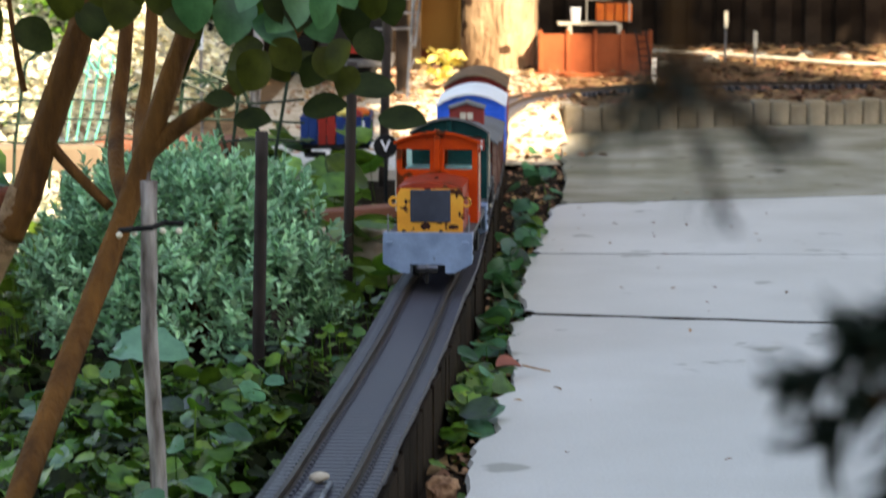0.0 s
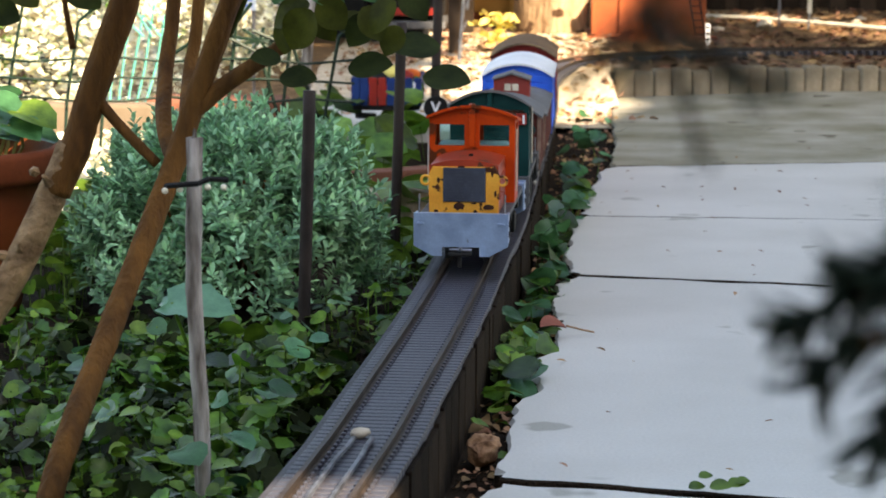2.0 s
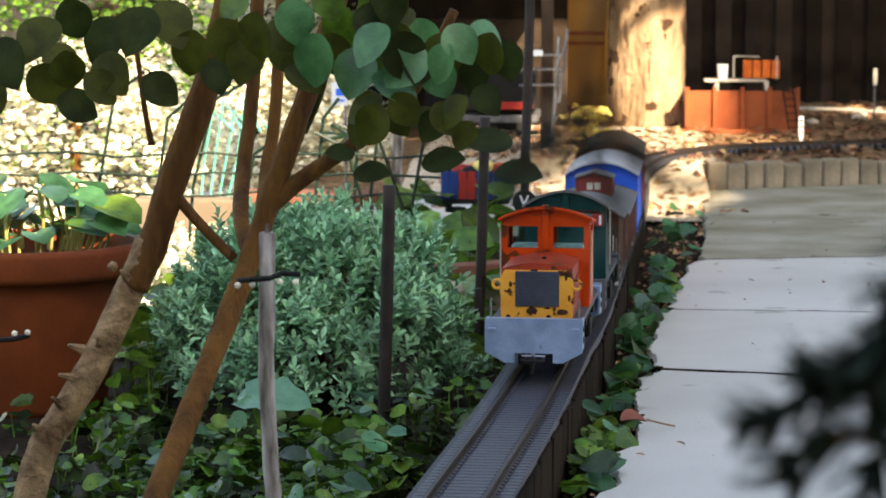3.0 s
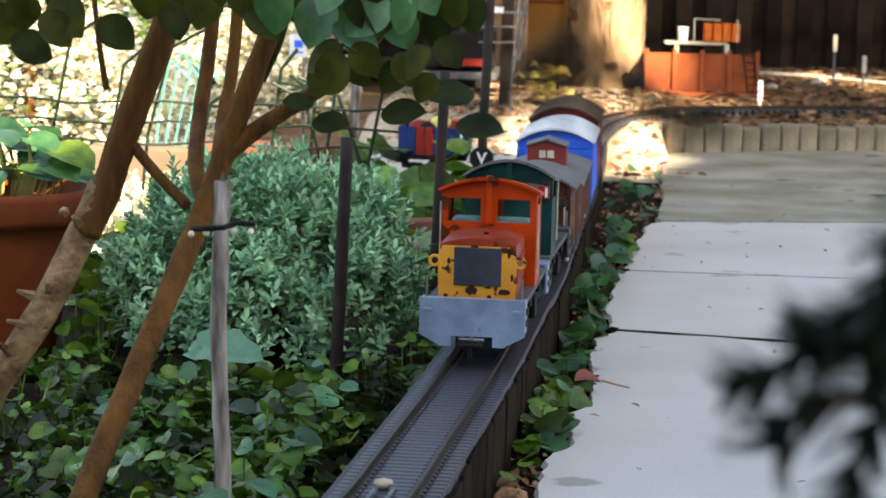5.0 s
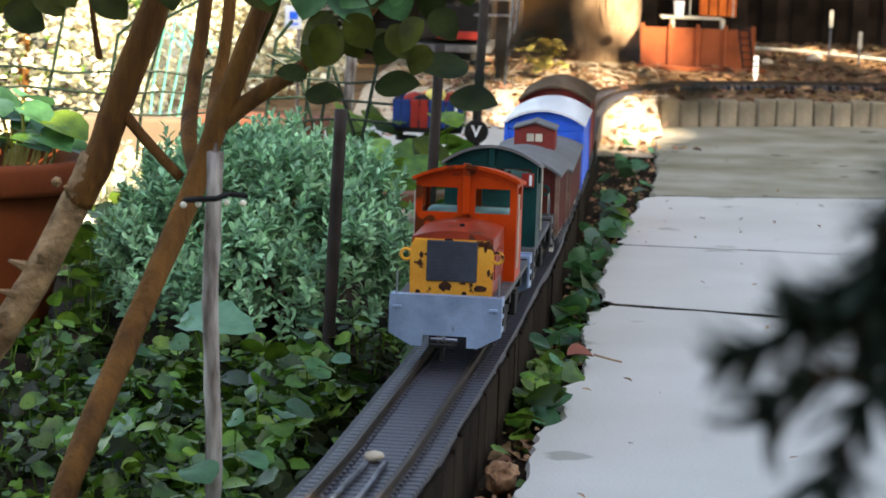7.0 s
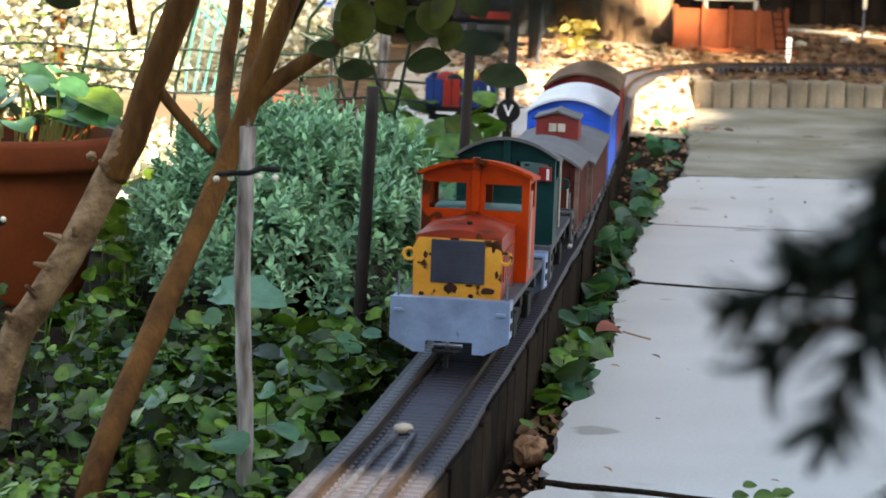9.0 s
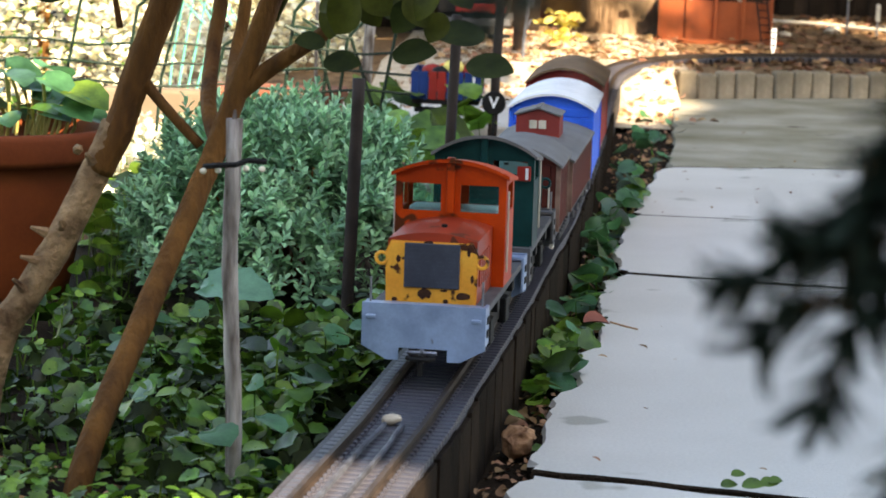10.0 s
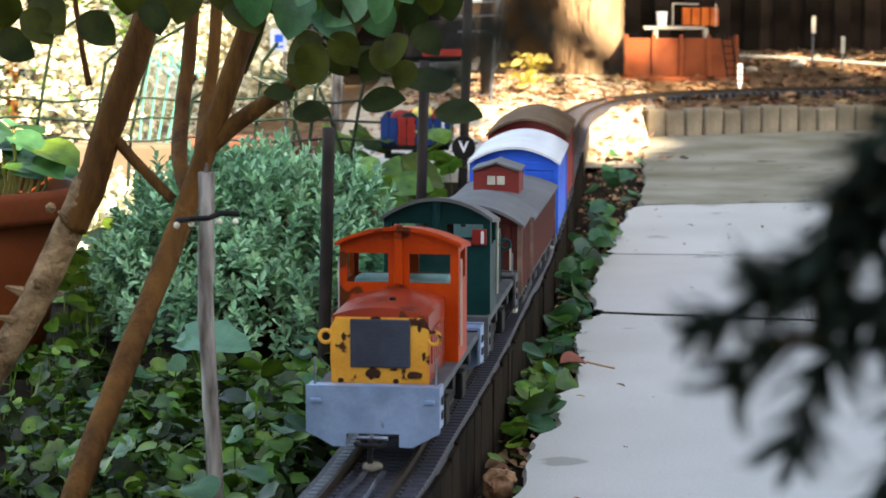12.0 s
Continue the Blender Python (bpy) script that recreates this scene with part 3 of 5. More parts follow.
def cab(parent, y0, y1, w, zf, zs, zt, win, paint, roofpaint, t=0.003, rib=True):
    """A cab with an arched roof: end walls with two windows, side walls with one; win: sill, head, inner and outer edge."""
    sill, head, inner, outer = win
    for nm, ya, yb in (("front_wall", y0, y0 + t), ("rear_wall", y1 - t, y1)):
        xs = sorted({-w / 2, -outer, -inner, inner, outer, w / 2, *[-w / 2 + w * i / 12 for i in range(13)]})
        drop = 0.0 if nm == "front_wall" else 0.007
        zs_at = [[zf, sill, head, zs - drop + (zt - zs) * (1 - (2 * x / w) ** 2)] for x in xs]
        bm = bmesh.new()
        grid = [[bm.verts.new((x, ya, z)) for z in col] for x, col in zip(xs, zs_at)]
        for i in range(len(xs) - 1):
            mid = abs(xs[i] + xs[i + 1]) / 2
            for j in range(3):
                if not (j == 1 and inner < mid < outer):
                    bm.faces.new((grid[i][j], grid[i + 1][j], grid[i + 1][j + 1], grid[i][j + 1]))
        bmesh.ops.delete(bm, geom=[v for v in bm.verts if not v.link_faces], context="VERTS")
        moved = bmesh.ops.extrude_face_region(bm, geom=bm.faces[:])["geom"]
        bmesh.ops.translate(bm, verts=[v for v in moved if isinstance(v, bmesh.types.BMVert)], vec=(0, yb - ya, 0))
        bmesh.ops.recalc_face_normals(bm, faces=bm.faces[:])
        wall = part(nm, bm, paint, parent)
        for k in (-1, 1):
            pane("pane", min(k * inner, k * outer), max(k * inner, k * outer), sill, head, (ya + yb) / 2, wall)
    if rib:
        part("rib", box(bmesh.new(), (0, y0 - 0.002, (head + zt) / 2 - 0.010), (0.007, 0.005, (zt - sill) + 0.006), 0.0015), paint, parent)
    for k in (-1, 1):
        bm = bmesh.new()
        x = k * (w / 2 - t / 2)
        ya, yb = y0 + t + 0.008, y1 - t - 0.008
        box(bm, (x, (y0 + y1) / 2, (zf + sill) / 2), (t, y1 - y0 - 2 * t, sill - zf))
        box(bm, (x, (y0 + t + ya) / 2, (sill + zs) / 2 - 0.003), (t, ya - y0 - t, zs - sill - 0.006))
        box(bm, (x, (y1 - t + yb) / 2, (sill + zs) / 2 - 0.004), (t, y1 - t - yb, zs - sill - 0.008))
        box(bm, (x, (ya + yb) / 2, (head + zs) / 2 - 0.0035), (t, yb - ya, zs - head - 0.007))
        part("side_wall", bm, paint, parent)
    bm = bmesh.new()
    up = arch(w + 0.006, zs - 0.001, zt + 0.0035)
    lo = arch(w + 0.006, zs - 0.004, zt + 0.0003)
    extrude(bm, up + lo[::-1], y0 - 0.007, y1 + 0.003)
    for v in bm.verts:
        v.co.z -= 0.0075 * (v.co.y > y1)
    part("roof", bm, roofpaint, parent)


def diesel(name, label, paint, hoodpaint, frontpaint, roofpaint, beampaint, L, c0, zs, zt, reverse=False):
    """Small four-wheeled diesel: hood in front, cab behind; reversed, the cab leads."""
    loco = thing(name, pose(0, 0, 0), label, "locomotive")
    sg = -1 if reverse else 1

    def yy(v):
        return sg * (v - L / 2)

    bm = bmesh.new()
    box(bm, (0, 0, 0.0545), (0.096, L - 0.008, 0.006), 0.001)
    part("footplate", bm, M_FRAMEGREY, loco, "grey footplate")
    bm = bmesh.new()
    for k in (-1, 1):
        box(bm, (k * 0.036, 0, 0.036), (0.006, L - 0.03, 0.032), 0.001)
        for a in (-0.055, 0.055):
            box(bm, (k * 0.041, a, 0.027), (0.008, 0.026, 0.022), 0.002)
            box(bm, (k * 0.043, a + 0.03, 0.045), (0.006, 0.016, 0.012), 0.001)
    box(bm, (0, 0, 0.04), (0.05, L - 0.06, 0.028), 0.002)
    part("chassis", bm, M_BLACK, loco, "black frame with axle boxes")
    for end in (0, 1):
        y = -L / 2 if end == 0 else L / 2
        k = -1 if end == 0 else 1
        bm = bmesh.new()
        out = [(-0.0505, 0.063), (-0.0505, 0.028), (-0.030, 0.017), (-0.020, 0.017), (-0.020, 0.027), (0.020, 0.027), (0.020, 0.017), (0.030, 0.017), (0.0505, 0.028), (0.0505, 0.063)]
        extrude(bm, out, y - 0.002, y + 0.002)
        for x in (-0.043, 0.043):
            box(bm, (x, y + k * 0.003, 0.052), (0.008, 0.003, 0.003), 0.0008)
        box(bm, (0, y - k * 0.01, 0.060), (0.099, 0.018, 0.003), 0.0008)
        for x in (-0.0490, 0.0490):
            box(bm, (x, y - k * 0.012, 0.046), (0.003, 0.022, 0.032), 0.0008)
        beam = part("buffer_beam", bm, beampaint, loco, "worn grey-blue buffer beam")
        for x in (-0.0505, 0.0505):
            for z in (0.040, 0.051):
                part("slot", box(bmesh.new(), (x, y - k * 0.012, z), (0.002, 0.010, 0.006), 0.0005), M_BLACK, beam, "dark slot")
        bm = tube(bmesh.new(), [(-0.012, y + k * 0.004, 0.024), (0.012, y + k * 0.004, 0.024)], 0.0018, 6)
        box(bm, (0, y + k * 0.004, 0.0215), (0.003, 0.006, 0.012), 0.0008)
        part("bracket", bm, M_STEEL, beam, "pale metal bracket")
        coupler(loco, y - k * 0.002, k)
    # hood
    ya, yb = yy(0.038), yy(c0)
    top = arch(0.074, 0.110, 0.1165)
    bm = extrude(bmesh.new(), [(-0.037, 0.0575), *top, (0.037, 0.0575)], min(ya, yb), max(ya, yb))
    part("hood", bm, hoodpaint, loco, "dull red engine hood" if not reverse else "")
    f = sg
    bm = extrude(bmesh.new(), [(-0.0375, 0.0575), (-0.0385, 0.100), (-0.034, 0.109), (0.034, 0.109), (0.0385, 0.100), (0.0375, 0.0575)], min(ya, ya - f * 0.004), max(ya, ya - f * 0.004))
    bmesh.ops.bevel(bm, geom=[e for e in bm.edges if abs((e.verts[0].co - e.verts[1].co).y) < 1e-6], offset=0.0012, segments=2, affect="EDGES")
    front = part("hood_front", bm, frontpaint, loco, "chipped yellow radiator surround" if not reverse else "")
    bm = box(bmesh.new(), (0.0005, ya - f * 0.0045, 0.0895), (0.046, 0.003, 0.037), 0.001)
    for i in range(11):
        box(bm, (0.0005, ya - f * 0.0058, 0.0725 + i * 0.0034), (0.044, 0.0008, 0.0006))
    part("radiator_grille", bm, M_GRILLE, front, "dark slate radiator grille")
    if not reverse:
        for i, (x, z, w, h) in enumerate(((-0.005, 0.0665, 0.0060, 0.0044), (0.0265, 0.0655, 0.0064, 0.0030), (0.0125, 0.0605, 0.0022, 0.0020), (-0.030, 0.0605, 0.0024, 0.0020), (-0.0275, 0.094, 0.0017, 0.0030), (0.0305, 0.102, 0.0016, 0.0034), (-0.003, 0.1085, 0.0040, 0.0014), (0.034, 0.080, 0.0014, 0.0036), (0.011, 0.0695, 0.0030, 0.0010))):
            bm = bmesh.new()
            rim = [(x + w * math.cos(a) * (1 + 0.4 * noise.noise((math.cos(a) * 2, math.sin(a) * 2, i * 3.7))), z + h * math.sin(a) * (1 + 0.4 * noise.noise((math.cos(a) * 2, math.sin(a) * 2, i * 5.1)))) for a in [j * math.tau / 14 for j in range(14)]]
            extrude(bm, rim, ya - f * 0.0046, ya - f * 0.0038)
            part("rust_chip", bm, M_RUST, front, "dark rusty paint chip")
    for k in (-1, 1):
        bm = bmesh.new()
        ring = [(k * 0.0415 + 0.0048 * math.cos(a * math.tau / 14), ya - f * 0.003, 0.094 + 0.0048 * math.sin(a * math.tau / 14)) for a in range(15)]
        tube(bm, ring, 0.0016, 6)
        part("headlamp", bm, frontpaint, loco, "small ring-shaped headlamp")
        bm = tube(bmesh.new(), [(k * 0.046, yy(0.012), 0.06), (k * 0.046, yy(0.012), 0.082)], 0.001, 6)
        part("handrail", bm, M_STEEL, loco)
    bm = bmesh.new()
    for i in range(6):
        for k in (-1, 1):
            box(bm, (k * 0.0375, yy(0.055 + i * 0.012), 0.084), (0.002, 0.006, 0.026), 0.0006)
    tagged(part("louvres", bm, hoodpaint, loco), kind="stuff")
    part("exhaust", tube(bmesh.new(), [(0.004, yy(0.075), 0.114), (0.004, yy(0.075), 0.1185)], 0.0025, 8), M_BLACK, loco)
    # cab
    ya, yb = yy(c0), yy(c0 + 0.058)
    cab(loco, min(ya, yb), max(ya, yb), 0.096, 0.0575, zs, zt, (0.121, min(0.1445, zs - 0.007), 0.0085, 0.0415), paint, roofpaint)
    for k in (-1, 1):
        part("grab_rail", tube(bmesh.new(), [(k * 0.0495, yy(c0 + 0.006), 0.07), (k * 0.0495, yy(c0 + 0.006), 0.14)], 0.001, 6), M_CREAM, loco)
    # block behind the panes: pale paints their reflection, black keeps the green cab dark
    part("window_block", box(bmesh.new(), (0, yy(c0 + 0.035), 0.094), (0.08, 0.03, 0.056), 0.004), M_BLACK if reverse else M_PANEGLOSS, loco, "" if reverse else "pale block standing for reflections in the cab windows")
    for y in (-0.055, 0.055):
        wheelset(loco, y)
    return loco


def board_mesh(size, paint):
    bm = box(bmesh.new(), (0, 0, 0), size, 0.0004)
    me = bpy.data.meshes.new("board")
    bm.to_mesh(me)
    bm.free()
    me.materials.append(paint)
    return me


def wagon(name, label, paint, roofpaint, L, w, zf, zs, zt, planks="upright", cupola=False, doors=False):
    car = thing(name, pose(0, 0, 0), label, "wagon")
    bm = box(bmesh.new(), (0, 0, zf - 0.004), (w - 0.004, L - 0.01, 0.007), 0.001)
    for k in (-1, 1):
        box(bm, (k * 0.036, 0, zf - 0.012), (0.006, L - 0.03, 0.014), 0.001)
        for a in (-1, 1):
            box(bm, (k * 0.040, a * L * 0.29, 0.024), (0.006, 0.03, 0.018), 0.002)
            box(bm, (k * 0.0445, a * L * 0.29, 0.017), (0.004, 0.012, 0.012), 0.002)
        for i in range(-2, 3):
            box(bm, (k * (w / 2 + 0.0015), i * L * 0.2, zf - 0.006), (0.003, 0.008, 0.008), 0.0006)
    part("underframe", bm, M_FRAMEGREY, car, "grey steel underframe")
    part("body", extrude(bmesh.new(), [(-w / 2 + 0.002, zf), *arch(w - 0.004, zs, zt), (w / 2 - 0.002, zf)], -L / 2 + 0.004, L / 2 - 0.004), paint, car)
    # boards proud of the body, on the ends and the sides
    if planks == "upright":
        n = 11
        end = board_mesh((w / n - 0.0012, 0.003, zs - zf - 0.002), paint)
        ends = [(-w / 2 + w * (i + 0.5) / n, (zf + zs) / 2) for i in range(n)]
    else:
        n = 8
        end = board_mesh((w - 0.006, 0.003, (zs - zf) / n - 0.0014), paint)
        ends = [(0, zf + (zs - zf) * (i + 0.5) / n) for i in range(n)]
    m = 18
    side = board_mesh((0.003, (L - 0.012) / m - 0.0012, zs - zf - 0.001), paint)
    post = board_mesh((0.005, 0.005, zs - zf), M_CORNER if paint is M_BROWN else paint)
    for k in (-1, 1):
        for x, z in ends:
            ob = new("board", end)
            ob.parent = car
            ob.location = (x, k * (L / 2 - 0.0035), z)
        for x in (-w / 2, w / 2):
            ob = new("corner_post", post)
            ob.parent = car
            ob.location = (x * 0.985, k * (L / 2 - 0.002), (zf + zs) / 2)
        for i in range(m):
            ob = new("board", side)
            ob.parent = car
            ob.location = (k * (w / 2 - 0.001), -L / 2 + 0.006 + (L - 0.012) * (i + 0.5) / m, (zf + zs) / 2)
        if doors:
            bm = box(bmesh.new(), (k * (w / 2 + 0.002), 0, (zf + zs) / 2 - 0.002), (0.004, 0.075, zs - zf - 0.008), 0.001)
            box(bm, (k * (w / 2 + 0.003), 0, zs - 0.004), (0.003, 0.15, 0.003))
            part("sliding_door", bm, paint, car)
    up, lo = arch(w + 0.008, zs - 0.0005, zt + 0.004), arch(w + 0.008, zs - 0.0035, zt + 0.001)
    bm = extrude(bmesh.new(), up + lo[::-1], -L / 2 - 0.006, L / 2 + 0.006)
    part("roof", bm, roofpaint, car)
    if cupola:
        cw, cl, ct = 0.052, 0.056, zt + 0.026
        cup = part("cupola", extrude(bmesh.new(), [(-cw / 2, zt - 0.012), (-cw / 2, ct), (0, ct + 0.008), (cw / 2, ct), (cw / 2, zt - 0.012)], -cl / 2, cl / 2), M_CUPOLA, car, "red gabled lookout cupola")
        bm = bmesh.new()
        for k in (-1, 1):
            m = Matrix.Rotation(k * math.atan2(0.008, cw / 2), 4, "Y")
            box(bm, (k * cw / 4, 0, ct + 0.006), (cw / 2 + 0.006, cl + 0.008, 0.0022), 0.0006, m)
        part("cupola_roof", bm, M_ROOFGREY, cup)
        for k in (-1, 1):
            bm = bmesh.new()
            for x in (-0.0055, 0.0055):
                box(bm, (x, k * (cl / 2 + 0.0005), zt + 0.016), (0.009, 0.002, 0.010), 0.0005)
            part("cupola_window", bm, M_CREAM, cup, "pair of small pale panes")
    # grab irons and steps
    for k in (-1, 1):
        for x in (-0.4, 0.4):
            part("grab_iron", tube(bmesh.new(), [(x * w, k * (L / 2 + 0.001), zf), (x * w, k * (L / 2 + 0.001), zf + 0.05)], 0.001, 6), M_CREAM, car)
        for x in (-0.44, 0.44):
            part("step", box(bmesh.new(), (w * x, k * (L / 2 - 0.012), zf - 0.018), (0.004, 0.018, 0.003), 0.0006), M_CREAM, car)
    for k in (-1, 1):
        coupler(car, k * L / 2, k)
    for y in (-L * 0.29, L * 0.29):
        wheelset(car, y)
    return car


def build_train():
    orange = diesel("orange_diesel", "orange model diesel locomotive with chipped yellow front", M_ORANGE, M_REDHOOD, M_YELLOW, M_ORANGE, M_GREYBLUE, 0.300, 0.137, 0.155, 0.1635)
    green = diesel("green_diesel", "dark green model diesel running cab first", M_GREEN, M_GREEN, M_GREEN, M_ROOFGREY, M_FRAMEGREY, 0.290, 0.192, 0.147, 0.161, reverse=True)
    a = wagon("brown_boxcar", "weathered brown model boxcar with grey arched roof", M_BROWN, M_ROOFGREY, 0.132, 0.102, 0.034, 0.106, 0.122)
    b = wagon("brown_caboose", "brown model caboose with grey roof and red cupola", M_BROWN, M_ROOFGREY, 0.330, 0.104, 0.034, 0.094, 0.103, cupola=True)
    c = wagon("blue_boxcar", "bright blue model boxcar with clean white roof", M_BLUE, M_WHITE, 0.262, 0.106, 0.030, 0.119, 0.134, planks="level")
    d = wagon("red_boxcar", "red model boxcar with weathered brown roof", M_RED, M_ROOFBROWN, 0.262, 0.104, 0.034, 0.128, 0.146)
    for z in (0.046, 0.055):
        part("marker", box(bmesh.new(), (0.044, -0.0680, z), (0.006, 0.003, 0.006), 0.0008), M_WHITE, a, "small white marker square")
    # plain board standing in for a red and pale shape at the window
    board = part("lamp_board", box(bmesh.new(), (0.0385, -0.1085, 0.1290), (0.013, 0.004, 0.014), 0.001), M_RED, green, "small red board with a white bar")
    part("bar", box(bmesh.new(), (0.0415, -0.1110, 0.1290), (0.0028, 0.002, 0.011), 0.0004), M_WHITE, board)
    # each with the distance of its middle behind the train's front
    out, at = [], 0.0
    for ob, L in ((orange, 0.300), (green, 0.290), (a, 0.132), (b, 0.330), (c, 0.262), (d, 0.262)):
        out.append((ob, at + L / 2))
        at += L + 0.031
    return out


# ---- posts and stems ----
def build_posts():
    def rod(name, pts, r, material, label, category, wob=0.05, group=""):
        ob = link_mesh(name, tube(bmesh.new(), smoothed(pts, 5), r, 10, wob, 3), material, True)
        tagged(ob, label, category, group)
        return ob

    stake = thing("garden_stake", pose(0, 0, 0), "weathered grey wooden stake among leaves", "stake")
    shaft = rod("shaft", [(-0.2185, 1.66, -0.05), (-0.219, 1.66, 0.06), (-0.2235, 1.66, 0.17), (-0.222, 1.66, 0.284)], 0.0062, M_STAKE, "", "", 0.12)
    shaft.parent = stake
    part("split_top", tube(bmesh.new(), [(-0.2235, 1.657, 0.262), (-0.2215, 1.658, 0.291)], [0.0045, 0.0012], 7, 0.15, 4), M_STAKE, stake, "splintered top")
    rod("fence_post", [(-0.197, 2.32, -0.05), (-0.192, 2.32, 0.12), (-0.188, 2.32, 0.264)], 0.0066, M_POST, "slim dark brown post beside the bush", "post", group="dark posts")
    rod("fence_post", [(-0.129, 2.93, -0.05), (-0.124, 2.93, 0.12), (-0.119, 2.93, 0.30)], 0.0068, M_POST, "slim dark brown post close to the track", "post", group="dark posts")
    rod("fence_post", [(-0.12, 4.4, -0.05), (-0.11, 4.4, 0.3), (-0.10, 4.4, 0.75)], 0.009, M_POST, "tall dark brown post", "post", group="dark posts")


def twig(bm, pts, r0, r1, seed=0, n=9):
    p = smoothed(pts, 7)
    return tube(bm, p, [(r0 + (r1 - r0) * i / (len(p) - 1)) * (1 + 0.07 * noise.noise((i * 0.35, seed * 7.3, 0))) for i in range(len(p))], n, 0.035, seed)


def build_rose():
    Y0 = 1.88
    shrub = thing("rose_bush", pose(-0.36, Y0, -0.02), "old woody shrub with bare brown stems and round leaves", "shrub")
    o = Vector((-0.36, Y0, -0.02))

    def P(*pts):
        return [Vector((x, y, z)) - o for x, y, z in pts]

    part("stem", twig(bmesh.new(), P((-0.352, 1.68, -0.05), (-0.338, 1.71, 0.020), (-0.303, 1.81, 0.134), (-0.271, Y0 - 0.01, 0.228), (-0.253, Y0, 0.282), (-0.227, Y0, 0.355), (-0.201, Y0, 0.427), (-0.165, Y0, 0.56)), 0.0108, 0.009, 1), M_BARK, shrub, "brown bare stem", True)
    part("stem", twig(bmesh.new(), P((-0.258, Y0, 0.277), (-0.225, Y0, 0.305), (-0.173, Y0 - 0.02, 0.341), (-0.124, Y0 - 0.04, 0.385), (-0.09, Y0 - 0.05, 0.45)), 0.0085, 0.004, 2), M_BARK, shrub, "", True)
    bm = twig(bmesh.new(), P((-0.474, Y0, -0.06), (-0.469, Y0, -0.007), (-0.463, Y0, 0.033), (-0.450, Y0, 0.074), (-0.432, Y0, 0.102), (-0.402, Y0, 0.152), (-0.376, Y0, 0.205), (-0.366, Y0, 0.226), (-0.355, Y0, 0.254)), 0.0150, 0.0128, 3)
    part("stem", bm, M_BARKGREY, shrub, "pale thorny lower stem", True)
    part("stem", twig(bmesh.new(), P((-0.370, Y0, 0.214), (-0.352, Y0, 0.25), (-0.338, Y0, 0.295), (-0.312, Y0, 0.364), (-0.292, Y0, 0.427), (-0.262, Y0, 0.56)), 0.0138, 0.0115, 4), M_BARK, shrub, "", True)
    part("stem", twig(bmesh.new(), P((-0.338, Y0, 0.300), (-0.315, Y0, 0.272), (-0.282, Y0, 0.238)), 0.005, 0.0045, 5), M_BARK, shrub, "", True)
    part("stem", twig(bmesh.new(), P((-0.268, Y0, 0.240), (-0.282, Y0 + 0.04, 0.268), (-0.288, Y0 + 0.10, 0.31), (-0.282, Y0 + 0.12, 0.38), (-0.272, Y0 + 0.12, 0.55)), 0.0074, 0.0062, 6), M_BARK, shrub, "", True)
    part("stem", twig(bmesh.new(), P((-0.258, Y0, 0.268), (-0.262, Y0 + 0.04, 0.285), (-0.266, Y0 + 0.09, 0.31), (-0.259, Y0 + 0.1, 0.36), (-0.250, Y0 + 0.1, 0.5)), 0.0066, 0.0052, 7), M_BARK, shrub, "", True)
    part("stem", twig(bmesh.new(), P((-0.352, Y0, 0.335), (-0.358, Y0, 0.37), (-0.365, Y0, 0.43)), 0.003, 0.002, 9), M_BARK, shrub, "", True)
    part("shoot", twig(bmesh.new(), P((-0.222, Y0 + 0.01, 0.345), (-0.206, Y0 + 0.015, 0.385), (-0.190, Y0 + 0.015, 0.46)), 0.0027, 0.002, 8), M_LEAFOLIVE, shrub, "fresh green shoot", True)
    # knot and cut stubs on the pale stem
    rnd = random.Random(12)
    for x, z in ((-0.372, 0.222), (-0.385, 0.232), (-0.418, 0.135), (-0.43, 0.11), (-0.398, 0.165), (-0.452, 0.088), (-0.412, 0.16)):
        a = Vector((x, Y0 - 0.01, z)) - o
        part("thorn", tube(bmesh.new(), [a, a + Vector((rnd.uniform(-0.014, 0.006), -0.008, rnd.uniform(0, 0.012)))], [0.005, 0.0015], 6), M_BARKGREY, shrub)
    # leaves: place and length, face towards the open side
    big = [(-0.167, 0.401, 0.044), (-0.133, 0.390, 0.042), (-0.099, 0.396, 0.036), (-0.150, 0.425, 0.040), (-0.115, 0.425, 0.040), (-0.080, 0.425, 0.036), (-0.060, 0.43, 0.034)]
    small = [(-0.061, 0.344, 0.042), (-0.097, 0.329, 0.038), (-0.034, 0.323, 0.040), (-0.154, 0.320, 0.032), (-0.180, 0.336, 0.026)]
    left = [(-0.388, 0.374, 0.036), (-0.358, 0.401, 0.040), (-0.329, 0.386, 0.036), (-0.398, 0.402, 0.036), (-0.283, 0.398, 0.034), (-0.305, 0.415, 0.04), (-0.375, 0.425, 0.045), (-0.42, 0.39, 0.04), (-0.44, 0.41, 0.045), (-0.415, 0.43, 0.045), (-0.345, 0.435, 0.045), (-0.46, 0.38, 0.04), (-0.48, 0.42, 0.045), (-0.32, 0.44, 0.045), (-0.072, 0.397, 0.034), (-0.085, 0.372, 0.032), (-0.105, 0.358, 0.030), (-0.125, 0.372, 0.032), (-0.060, 0.380, 0.030), (-0.078, 0.352, 0.026), (-0.045, 0.41, 0.034), (-0.135, 0.36, 0.028), (-0.115, 0.405, 0.034)]
